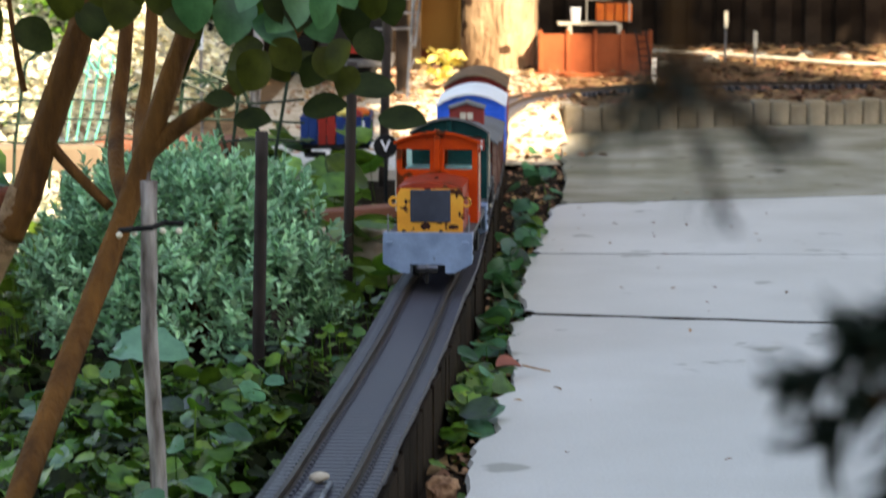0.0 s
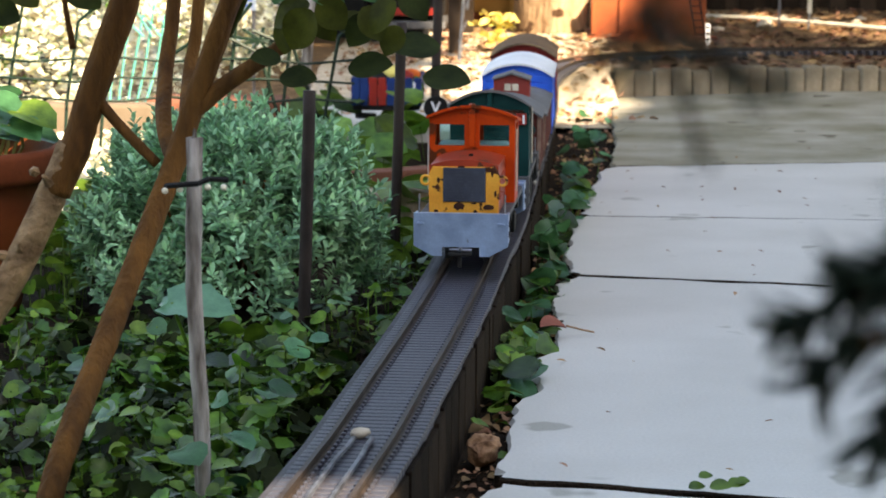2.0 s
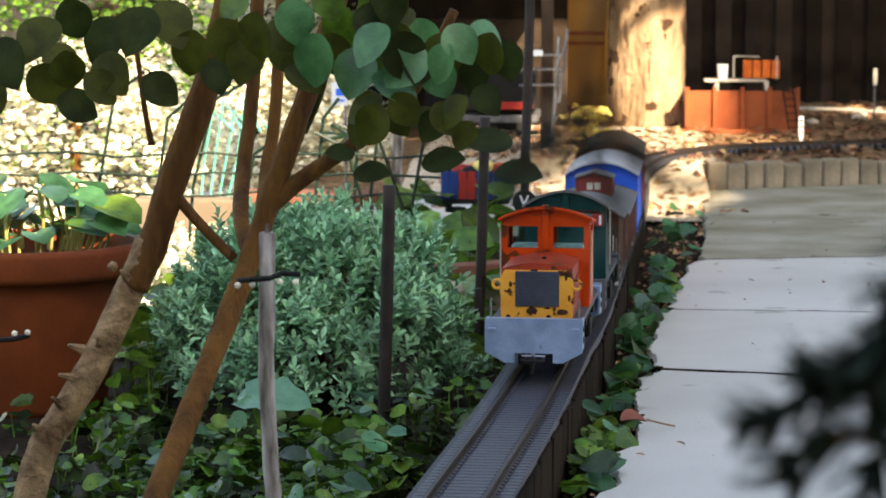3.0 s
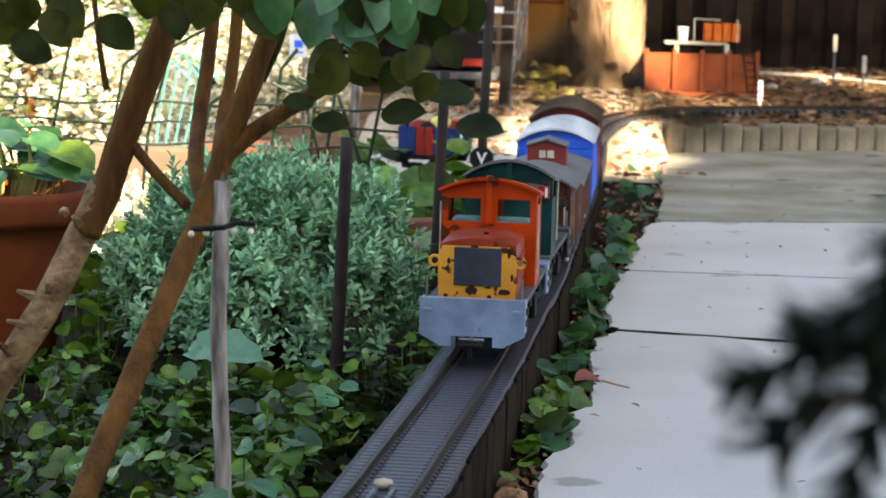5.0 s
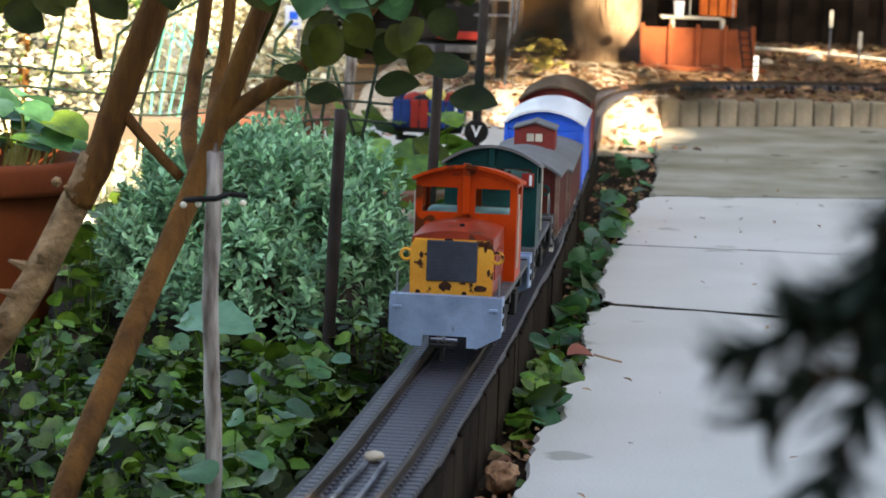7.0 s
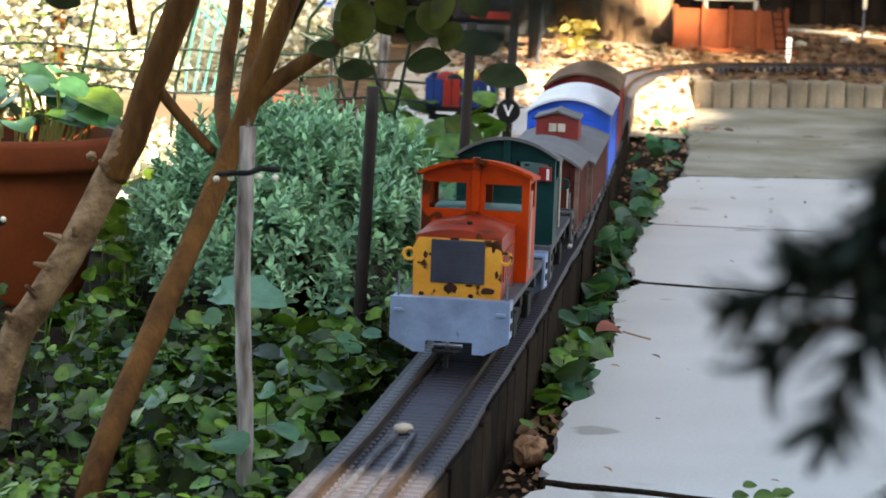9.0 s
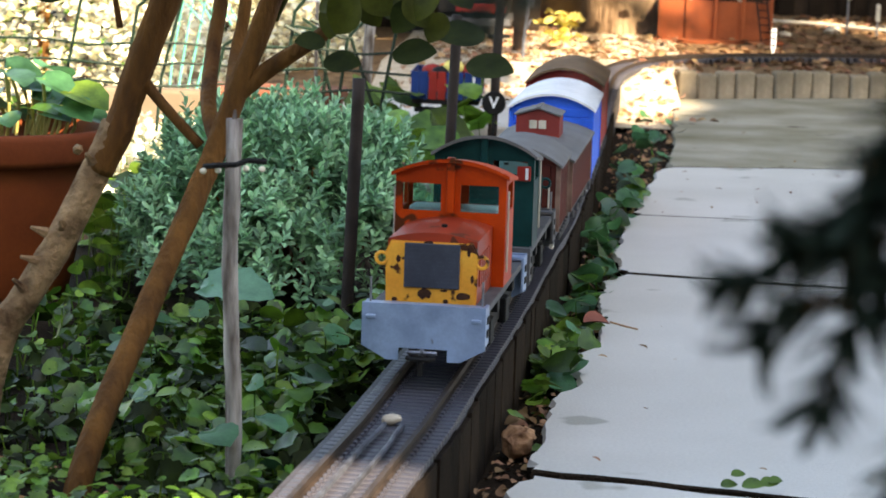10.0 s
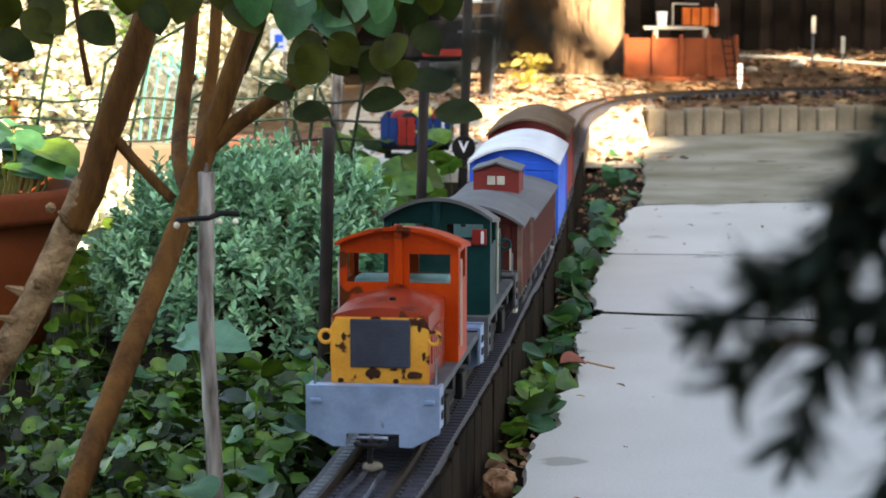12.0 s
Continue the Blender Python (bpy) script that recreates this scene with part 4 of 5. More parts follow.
    backlit = [(-0.149, 0.361, 0.038), (-0.160, 0.372, 0.036), (-0.113, 0.362, 0.034), (-0.165, 0.352, 0.030), (-0.208, 0.397, 0.036), (-0.222, 0.415, 0.04), (-0.255, 0.41, 0.038), (-0.268, 0.425, 0.042), (-0.24, 0.43, 0.042), (-0.092, 0.366, 0.030), (-0.185, 0.415, 0.036), (-0.365, 0.39, 0.034), (-0.41, 0.41, 0.036)]
    over = [(rnd.uniform(-0.20, -0.05), rnd.uniform(0.405, 0.50), rnd.uniform(0.032, 0.046)) for _ in range(22)]
    over += [(rnd.uniform(-0.50, -0.20), rnd.uniform(0.43, 0.50), rnd.uniform(0.028, 0.040)) for _ in range(5)]
    # dark, olive and bluish copies paint shadow, backlight and sky gloss on the leaves
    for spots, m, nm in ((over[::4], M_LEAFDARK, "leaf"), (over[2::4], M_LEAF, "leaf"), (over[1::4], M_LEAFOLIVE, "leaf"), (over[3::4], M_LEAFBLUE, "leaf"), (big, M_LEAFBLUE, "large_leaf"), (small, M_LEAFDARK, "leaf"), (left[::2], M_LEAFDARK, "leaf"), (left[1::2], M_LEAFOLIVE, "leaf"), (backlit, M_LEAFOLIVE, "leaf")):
        for x, z, size in spots:
            place = Vector((x, Y0 - 0.10 + rnd.uniform(-0.05, 0.03), z)) - o
            flat = nm == "leaf" and spots is small
            d = Vector((rnd.choice((-1, 1)) * rnd.uniform(0.6, 1), rnd.uniform(-0.4, 0.2), rnd.uniform(-0.12, 0.12))) if flat else Vector((rnd.uniform(-0.8, 0.8), rnd.uniform(-0.5, 0.2), rnd.uniform(-1, -0.2)))
            u = Vector((rnd.uniform(-0.3, 0.3), rnd.uniform(-0.9, -0.5), 0.8 if flat else rnd.uniform(0.7, 1.1) if nm == "large_leaf" else rnd.uniform(0.1, 0.7)))
            place -= d.normalized() * size * 0.5
            leaf_part(nm, [(place, d, u, size)], "ovate", m, shrub, curl=0.04 if flat else 0.2, cup=0.12 if flat else 0.25)
    # fairy lights tied round stake and stem
    string = thing("string_lights", pose(-0.22, 1.64, 0.25), "black cable with small milky bulbs, unlit", "lights")
    part("cable", tube(bmesh.new(), [(-0.021, -0.004, 0.0), (-0.01, -0.012, 0.002), (0.004, -0.012, 0.003), (0.012, -0.006, 0.006), (0.026, -0.004, 0.005)], 0.0022, 6), M_BLACK, string)
    for x, z in ((-0.021, -0.003), (-0.010, -0.002), (0.011, 0.0), (0.023, 0.0)):
        bm = bmesh.new()
        bmesh.ops.create_icosphere(bm, subdivisions=2, radius=0.0026, matrix=Matrix.Translation((x, -0.008, z)))
        part("bulb", bm, M_BULB, string, "", True)
    string2 = copy_thing(string, pose(-0.462, 1.80, 0.183, 0, 180, 0))


def build_bush():
    rnd = random.Random(21)
    c, R = Vector((-0.308, 2.66, -0.02)), Vector((0.186, 0.20, 0.214))
    bush = thing("shrub", pose(*c), "dense rounded evergreen bush with silvery narrow leaves", "shrub")
    stems, spots = bmesh.new(), []
    for i in range(3000):
        a, h = rnd.uniform(0, math.tau), rnd.uniform(0.02, 1) ** 0.8
        w = math.sqrt(max(0, 1 - h * h))
        out = Vector((math.cos(a) * w, math.sin(a) * w, h))
        if out.y > 0.55:
            continue
        lump = 1 + 0.13 * noise.noise(out * 3.1) + 0.05 * noise.noise(out * 8)
        base_in = rnd.uniform(0.66, 0.98)
        base = Vector((out.x * R.x, out.y * R.y, out.z * R.z)) * lump * base_in
        if base.z < 0.12 and rnd.random() < 0.85 * (1 - base.z / 0.15):
            continue
        d = (out * 0.6 + Vector((rnd.gauss(0, 0.3), rnd.gauss(0, 0.3), 0.85))).normalized()
        ln = rnd.uniform(0.022, 0.045)
        for k in range(13):
            f = 0.1 + 0.9 * k / 12
            p = base + d * ln * f
            b = k * 2.4 + i
            s = d.orthogonal().normalized()
            q = Matrix.Rotation(b, 3, d) @ s
            e = (q * (1.15 - 0.75 * f) + d * (0.45 + 0.5 * f)).normalized()
            spots.append((p, e, d - e * d.dot(e), rnd.uniform(0.011, 0.0175) * (1.1 - 0.25 * f)))
    leaf_part("leaves", spots, "lance", M_LEAFBUSH, bush, cup=0.5, curl=0.15)
    for i in range(40):
        a = rnd.uniform(0, math.tau)
        e = Vector((math.cos(a) * R.x * 0.7, math.sin(a) * R.y * 0.7, rnd.uniform(0.05, 0.17)))
        tube(stems, [(e.x * 0.1, e.y * 0.1, 0), (e.x * 0.6, e.y * 0.6, e.z * 0.45), e], [0.004, 0.003, 0.0015], 5)
    tagged(part("branchwork", stems, M_BARK, bush, "brown twiggy branches"), kind="stuff")


def patch(name, label, material, rnd, count, region, size, kind="round", zrange=(0.0, 0.05), stalks=True, category="groundcover", cup=0.2, tilt=0.45):
    """Low plants: leaves on thin stalks over a stretch of ground, as one growth."""
    root = thing(name, pose(0, 0, 0), label, category, kind="stuff")
    spots, bm = [], bmesh.new()
    for _ in range(count):
        x, y = region(rnd)
        if x is None:
            continue
        d, u = aim(rnd, tilt)
        z = near_height(x, y) + rnd.uniform(*zrange)
        s = rnd.uniform(*size)
        p = Vector((x, y, z))
        spots.append((p - d.normalized() * s * 0.45, d, u, s))
        if stalks and rnd.random() < 0.4:
            tube(bm, [(x + rnd.uniform(-0.01, 0.01), y + rnd.uniform(-0.01, 0.01), -0.03), p], 0.0009, 4)
    leaf_part("leaves", spots, kind, material, root, cup=cup, kindtag="stuff")
    if stalks:
        tagged(part("stalks", bm, M_LEAFLIGHT, root), kind="stuff")
    else:
        bm.free()
    return root


def line_x(y):
    p = on_line(dist_at(y))
    return p.x


def build_groundcover():
    rnd = random.Random(31)

    def left_bed(r, low=-9.0, high=9.0):
        y = 1.60 + 0.85 * r.random() ** 0.9
        x = line_x(y) - 0.05 - abs(r.gauss(0, 0.22))
        if y > 2.36 and x > -0.3 or y < 1.76 and x < -0.285:
            return None, None
        # leaf tones fall in clumps
        return (x, y) if low < noise.noise((x * 11, y * 7, 2.0)) + r.gauss(0, 0.1) < high else (None, None)

    def left_far(r):
        y = r.uniform(2.35, 2.9)
        return line_x(y) - 0.055 - r.uniform(0, 0.10), y

    def left_front(r):
        y = 1.15 + 0.62 * r.random() ** 0.8
        return line_x(y) - 0.055 - r.uniform(0.0, 0.5), y

    def strip(r):
        y = r.uniform(2.12, 3.6)
        a, b = line_x(y) + 0.055, left_edge(y) - 0.004
        if b - a < 0.006:
            b = a + 0.006
        return a + (b - a) * r.random() ** 0.8, y

    def strip_far(r):
        y = r.uniform(2.9, 4.9)
        a, b = line_x(y) + 0.055, left_edge(y) + 0.01
        return r.uniform(a, max(b, a + 0.02)), y

    def edge_clump(r):
        y = r.gauss(2.23, 0.09)
        return line_x(y) + 0.056 + abs(r.gauss(0, 0.013)), y

    def squash(r):
        y = r.uniform(2.85, 4.6)
        x = line_x(y) - 0.07 - abs(r.gauss(0, 0.14))
        # bare just before the letter plate
        return (None, None) if x > -0.135 - 0.02 * (4.0 - y) and y > 3.3 else (x, y)

    patch("ground_ivy", "mat of mid-green lobed leaves under the stems", M_LEAF, rnd, 2900, lambda r: left_bed(r, low=-0.12), (0.009, 0.024), "lobed", (-0.005, 0.042), tilt=0.7)
    patch("ground_ivy", "broad bluish green leaves standing over the bed", M_LEAFBLUE, rnd, 110, lambda r: left_bed(r, low=-0.05), (0.016, 0.032), "round", (0.02, 0.07), tilt=0.7)
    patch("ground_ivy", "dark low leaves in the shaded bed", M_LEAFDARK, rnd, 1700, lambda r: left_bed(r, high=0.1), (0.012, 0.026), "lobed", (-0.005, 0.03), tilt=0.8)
    patch("ground_ivy", "fresh green low leaves in the shaded bed", M_LEAFLIGHT, rnd, 1150, lambda r: left_bed(r, low=0.0), (0.008, 0.022), "round", (0.0, 0.05))
    patch("ground_ivy", "small bright weeds and moss at the bed's front", M_LEAFLIGHT, rnd, 2300, left_front, (0.006, 0.016), "lobed", (-0.004, 0.02), stalks=False)

    def tall_clump(r):
        return r.gauss(-0.215, 0.035), r.uniform(1.93, 2.16)

    patch("ground_ivy", "larger green leaves standing before the bush", M_LEAF, rnd, 30, tall_clump, (0.016, 0.028), "round", (0.045, 0.085), tilt=0.6)

    def feathery(r):
        y = r.gauss(1.50, 0.06)
        return line_x(y) - 0.12 + r.gauss(0, 0.05), y

    patch("weeds", "feathery light green weeds at the bed's front", M_LEAFLIGHT, rnd, 900, feathery, (0.008, 0.018), "lance", (0.0, 0.045), tilt=0.9)
    patch("ground_ivy", "low green leaves at the foot of the bush", M_LEAF, rnd, 170, left_far, (0.008, 0.018), "lobed", (0.0, 0.05))
    patch("pelargonium", "round scalloped green leaves beside the path", M_LEAF, rnd, 46, strip, (0.018, 0.036), "round", (0.012, 0.042))
    patch("pelargonium", "bluish green scalloped leaves beside the path", M_LEAFBLUE, rnd, 46, strip, (0.018, 0.038), "round", (0.012, 0.045))
    patch("pelargonium", "fresh green leaves between track and path", M_LEAFBLUE, rnd, 34, strip_far, (0.024, 0.042), "round", (0.01, 0.05))
    patch("pelargonium", "leafy green clump against the beam", M_LEAFLIGHT, rnd, 120, edge_clump, (0.014, 0.028), "lobed", (0.0, 0.03))
    def behind_pot(r):
        return r.uniform(-0.545, -0.475), r.uniform(2.55, 2.95)

    patch("weeds", "yellow-green leafy weeds between pot and bush", M_LEAFLIGHT, rnd, 130, behind_pot, (0.016, 0.036), "ovate", (0.0, 0.12), tilt=0.7)
    def behind_bush(r):
        y = r.uniform(3.22, 3.85)
        return -0.565 + r.gauss(0, 0.055) - 0.08 * (y - 3.3), y

    # near-white petals put the glare of the sun into the colour
    patch("white_flowers", "low flowers in full sun behind the bush, glare painted white", M_PALE, rnd, 700, behind_bush, (0.010, 0.022), "round", (0.02, 0.10), tilt=0.9, category="flowers")
    patch("nasturtium", "big round light green leaves beside the track", M_LEAFLIGHT, rnd, 150, squash, (0.05, 0.085), "round", (0.02, 0.12), tilt=0.4)

    def litter(r):
        y = r.uniform(1.2, 5.0)
        a, b = line_x(y) + 0.05, left_edge(y) + 0.01
        return r.uniform(a, max(b, a + 0.01)), y

    patch("dry_leaves", "scattered dry brown leaves and crumbs on soil", M_STRAW, rnd, 900, litter, (0.004, 0.014), "ovate", (0.002, 0.01), stalks=False, category="litter", cup=0.5)
    patch("dry_leaves", "scattered dry straw and leaf crumbs in the bed", M_STRAW, rnd, 500, left_front, (0.006, 0.016), "lance", (0.0, 0.008), stalks=False, category="litter", cup=0.5)
    big = thing("squash_leaf", pose(-0.262, 1.98, 0.098), "single large bluish green leaf on a stalk, highlight painted pale", "leaf")
    # paler green of its own, with the bluish-white highlight put into the colour
    leaf_part("blade", [((-0.03, 0.02, 0.0), (1, -0.2, 0.05), (0.1, -0.35, 0.9), 0.062)], "lobed", mat("highlit_bluish_leaf", (0.15, 0.36, 0.20), (0.09, 0.24, 0.13), 0.35, trans=0.25, bump=0.15, scale=50, spec=0.6), big, cup=0.15)
    part("stalk", tube(bmesh.new(), [(0.0, 0.03, -0.14), (-0.01, 0.03, -0.05), (-0.026, 0.018, 0.0)], 0.0018, 5), M_LEAFLIGHT, big)
    def on_slabs(r):
        y = 1.2 + 4.0 * r.random() ** 1.4
        return left_edge(y) + 0.012 + abs(r.gauss(0, 0.22)), y

    crumbs = []
    for _ in range(70):
        x, y = on_slabs(rnd)
        d, u = aim(rnd, 0.15)
        crumbs.append(((x, y, 0.0025), (d.x, d.y, 0), u, rnd.uniform(0.004, 0.012)))
    ob = leaf_part("path_litter", crumbs, "lance", M_STRAW, None, "dark crumbs and leaf bits on the slabs", cup=0.5, kindtag="stuff")
    ob["category"] = "litter"
    weed = thing("joint_weed", pose(0.165, 1.712, 0.0), "small green weed growing in the slab joint", "weed")
    for i, (x, y, s) in enumerate(((0, 0, 0.014), (0.016, -0.004, 0.018), (0.03, -0.006, 0.016), (0.036, -0.002, 0.012), (0.008, 0.004, 0.012))):
        leaf_part("leaf", [((x - 0.006, y, 0.004 + 0.002 * i), (1, 0.2 * (-1) ** i, 0.25), (0, -0.4, 0.9), s)], "ovate", M_LEAF, weed)
    red = thing("fallen_leaf", pose(0.052, 2.36, 0.012), "curled reddish-brown fallen leaf among green leaves", "leaf")
    leaf_part("blade", [((0, 0, 0), (1, 0.3, 0.1), (0, -0.3, 1), 0.03)], "ovate", mat("red_leaf", (0.30, 0.10, 0.07), bump=0.1), red, cup=0.6)
    part("stalk", tube(bmesh.new(), [(0.028, 0.01, 0.0), (0.045, 0.02, -0.006), (0.058, 0.028, -0.010)], 0.0011, 5), M_STRAW, red)
    rock = bmesh.new()
    bmesh.ops.create_icosphere(rock, subdivisions=4, radius=0.0125, matrix=Matrix.Translation((-0.004, 1.88, -0.006)) @ Matrix.Diagonal((1.05, 1.2, 0.95, 1)))
    for v in rock.verts:
        v.co += 0.007 * noise.noise_vector(v.co * 80) + 0.002 * noise.noise_vector(v.co * 300)
    tagged(link_mesh("stone", rock, mat("tan_stone", (0.40, 0.225, 0.125), (0.20, 0.10, 0.055), 0.9, scale=90, fine=400, bump=0.6), True), "small tan stone on the soil by the slab corner", "stone")


def build_pot():
    pot = thing("flower_pot", pose(-0.645, 2.62, -0.028), "large terracotta flower pot with a leafy plant", "pot")
    part("body", turned(bmesh.new(), [(0.0, 0.0), (0.085, 0.0), (0.092, 0.01), (0.122, 0.158), (0.122, 0.17), (0.110, 0.17)], 40), M_TERRA, pot, "", True)
    part("rim", turned(bmesh.new(), [(0.121, 0.160), (0.138, 0.163), (0.141, 0.170), (0.143, 0.192), (0.142, 0.198), (0.135, 0.200), (0.128, 0.197), (0.122, 0.18), (0.0, 0.178)], 40), M_TERRA, pot, "thick rounded rim", True)
    rnd = random.Random(5)
    plant = thing("potted_plant", pose(-0.645, 2.62, 0.147), "bluish green broad-leaved plant in a pot", "plant")
    spots = []
    for i in range(46):
        a, r = rnd.uniform(0, math.tau), rnd.uniform(0.02, 0.125)
        p = Vector((math.cos(a) * r, math.sin(a) * r, rnd.uniform(0.035, 0.088) - 0.15 * max(0, r - 0.1)))
        out = Vector((math.cos(a), math.sin(a), rnd.uniform(-0.35, 0.1)))
        size = rnd.uniform(0.036, 0.056)
        spots.append((p - out * size * 0.4, out, Vector((math.cos(a) * 0.35 + rnd.gauss(0, 0.2), math.sin(a) * 0.35 - 0.35, 1)), size))
        part("stalk", tube(bmesh.new(), [(p.x * 0.75, p.y * 0.75, 0), (p.x * 0.85, p.y * 0.85, p.z * 0.6), p - out * size * 0.35], 0.0022, 5), M_STALK, plant)
    leaf_part("leaves", spots[:40], "round", M_LEAFBLUE, plant, cup=0.3)
    leaf_part("leaves", spots[40:], "round", M_LEAFLIGHT, plant, cup=0.3)


def build_tree():
    tree = thing("tree", pose(0.155, 6.8, 0.02), "large tree with rough brown bark and high crown", "tree")
    pts = smoothed([(0.0, 0, -0.1), (0, 0, 0.0), (0.0, 0, 0.1), (0.0, 0, 0.2), (0.003, 0, 0.35), (0.005, 0, 0.6), (0.03, 0.05, 1.4), (0.0, 0.0, 2.6)], 7)
    bm = tube(bmesh.new(), pts, [0.112 - 0.012 * max(0, p.z) for p in pts], 40, 0.025, 3)
    for v in bm.verts:
        v.co += v.normal * 0.006 * noise.noise((v.co.x * 30, v.co.y * 30, v.co.z * 8))
        if v.co.z < 0.06:
            v.co.xy *= 1 + (0.06 - v.co.z) * 1.2
    part("trunk", bm, M_TRUNK, tree, "rough brown bark", True)
    return tree


def build_crown(tree):
    rnd = random.Random(77)
    o = tree.matrix_world.translation
    spots = []
    # crown above the view, set off to one side to shade fence and far bed
    for _ in range(4200):
        a, r = rnd.uniform(0, math.tau), rnd.random() ** 0.5
        x, y, z = 1.9 + 2.4 * r * math.cos(a), 6.2 + 1.9 * r * math.sin(a), 2.75 + rnd.uniform(-0.4, 0.5)
        d, u = aim(rnd, 0.5)
        spots.append((Vector((x, y, z)) - o, d, u, rnd.uniform(0.12, 0.22)))
    # separate clump added to shade the ground left of the trunk
    for _ in range(430):
        d, u = aim(rnd, 0.5)
        spots.append((Vector((1.45 + rnd.gauss(0, 0.10), 2.72 + rnd.uniform(-0.4, 0.4), 2.75 + rnd.uniform(-0.15, 0.2))) - o, d, u, rnd.uniform(0.10, 0.18)))
    leaf_part("crown", spots, "ovate", M_LEAF, tree, "high leafy crown, unseen, with a clump added for shade")
    # limb added to carry the shade clump
    part("limb", tube(bmesh.new(), smoothed([(0, 0, 2.2), (0.5, -1.2, 2.5), (1.2, -3.0, 2.7), (1.42, -4.6, 2.75)], 5), 0.022, 7), M_TRUNK, tree)
    for i in range(6):
        a = -0.5 + i * 0.35
        part("limb", tube(bmesh.new(), [(0, 0, 2.1), (0.5 + 0.2 * i, 0.4 * math.sin(a), 2.45), (1.4 + 0.3 * i, 1.0 * math.sin(a), 2.7)], [0.05, 0.035, 0.015], 7), M_TRUNK, tree)


def build_shade_gable():
    """An unseen gable added behind the viewer to shade the near garden; a small hole lets one spot of sun through."""
    house = thing("house", pose(0, -0.95, 0), "unseen pale gable shape added to shade the garden", "house")
    # outline stepped so that its shadow edge falls where the sunlit ground begins
    line = [(-5.0, -0.1), (-5.0, 0.6), (-0.6, 1.6), (0.6, 2.6), (2.11, 3.68), (2.6, 4.35), (2.72, 5.7), (3.64, 5.75), (3.72, 5.05), (3.78, 5.08), (4.12, 5.42), (4.32, 5.85), (4.65, 6.18), (5.05, 6.38), (9.0, 2.4), (9.0, -0.1)]
    # hole that throws the sun spot on the near track
    x0, x1, z0, z1 = 1.25, 1.49, 2.075, 2.275

    def top(x):
        for (a, b), (c, d) in zip(line[1:-2], line[2:-1]):
            if a <= x <= c:
                return b + (d - b) * (x - a) / (c - a)

    xs = sorted({-5.0, -0.6, 0.6, x0, x1, 2.11, 2.6, 2.72, 3.64, 3.72, 3.78, 4.12, 4.32, 4.65, 5.05, 9.0})
    bm = bmesh.new()
    for a, b in zip(xs, xs[1:]):
        cuts = [(-0.1, z0), (z1, None)] if a == x0 else [(-0.1, None)]
        for lo, hi in cuts:
            bm.faces.new([bm.verts.new((x, 0, z)) for x, z in ((a, lo), (b, lo), (b, top(b) if hi is None else hi), (a, top(a) if hi is None else hi))])
    bmesh.ops.remove_doubles(bm, verts=bm.verts[:], dist=1e-5)
    moved = bmesh.ops.extrude_face_region(bm, geom=bm.faces[:])["geom"]
    bmesh.ops.translate(bm, verts=[v for v in moved if isinstance(v, bmesh.types.BMVert)], vec=(0, -0.05, 0))
    bmesh.ops.recalc_face_normals(bm, faces=bm.faces[:])
    part("shade_gable", bm, M_WALL, house)
    # unseen block added to shade the right part of the toy depot
    part("shade_block", box(bmesh.new(), (5.58, -0.3, 6.4), (0.56, 0.24, 2.2), 0.01), M_BRICK, house)

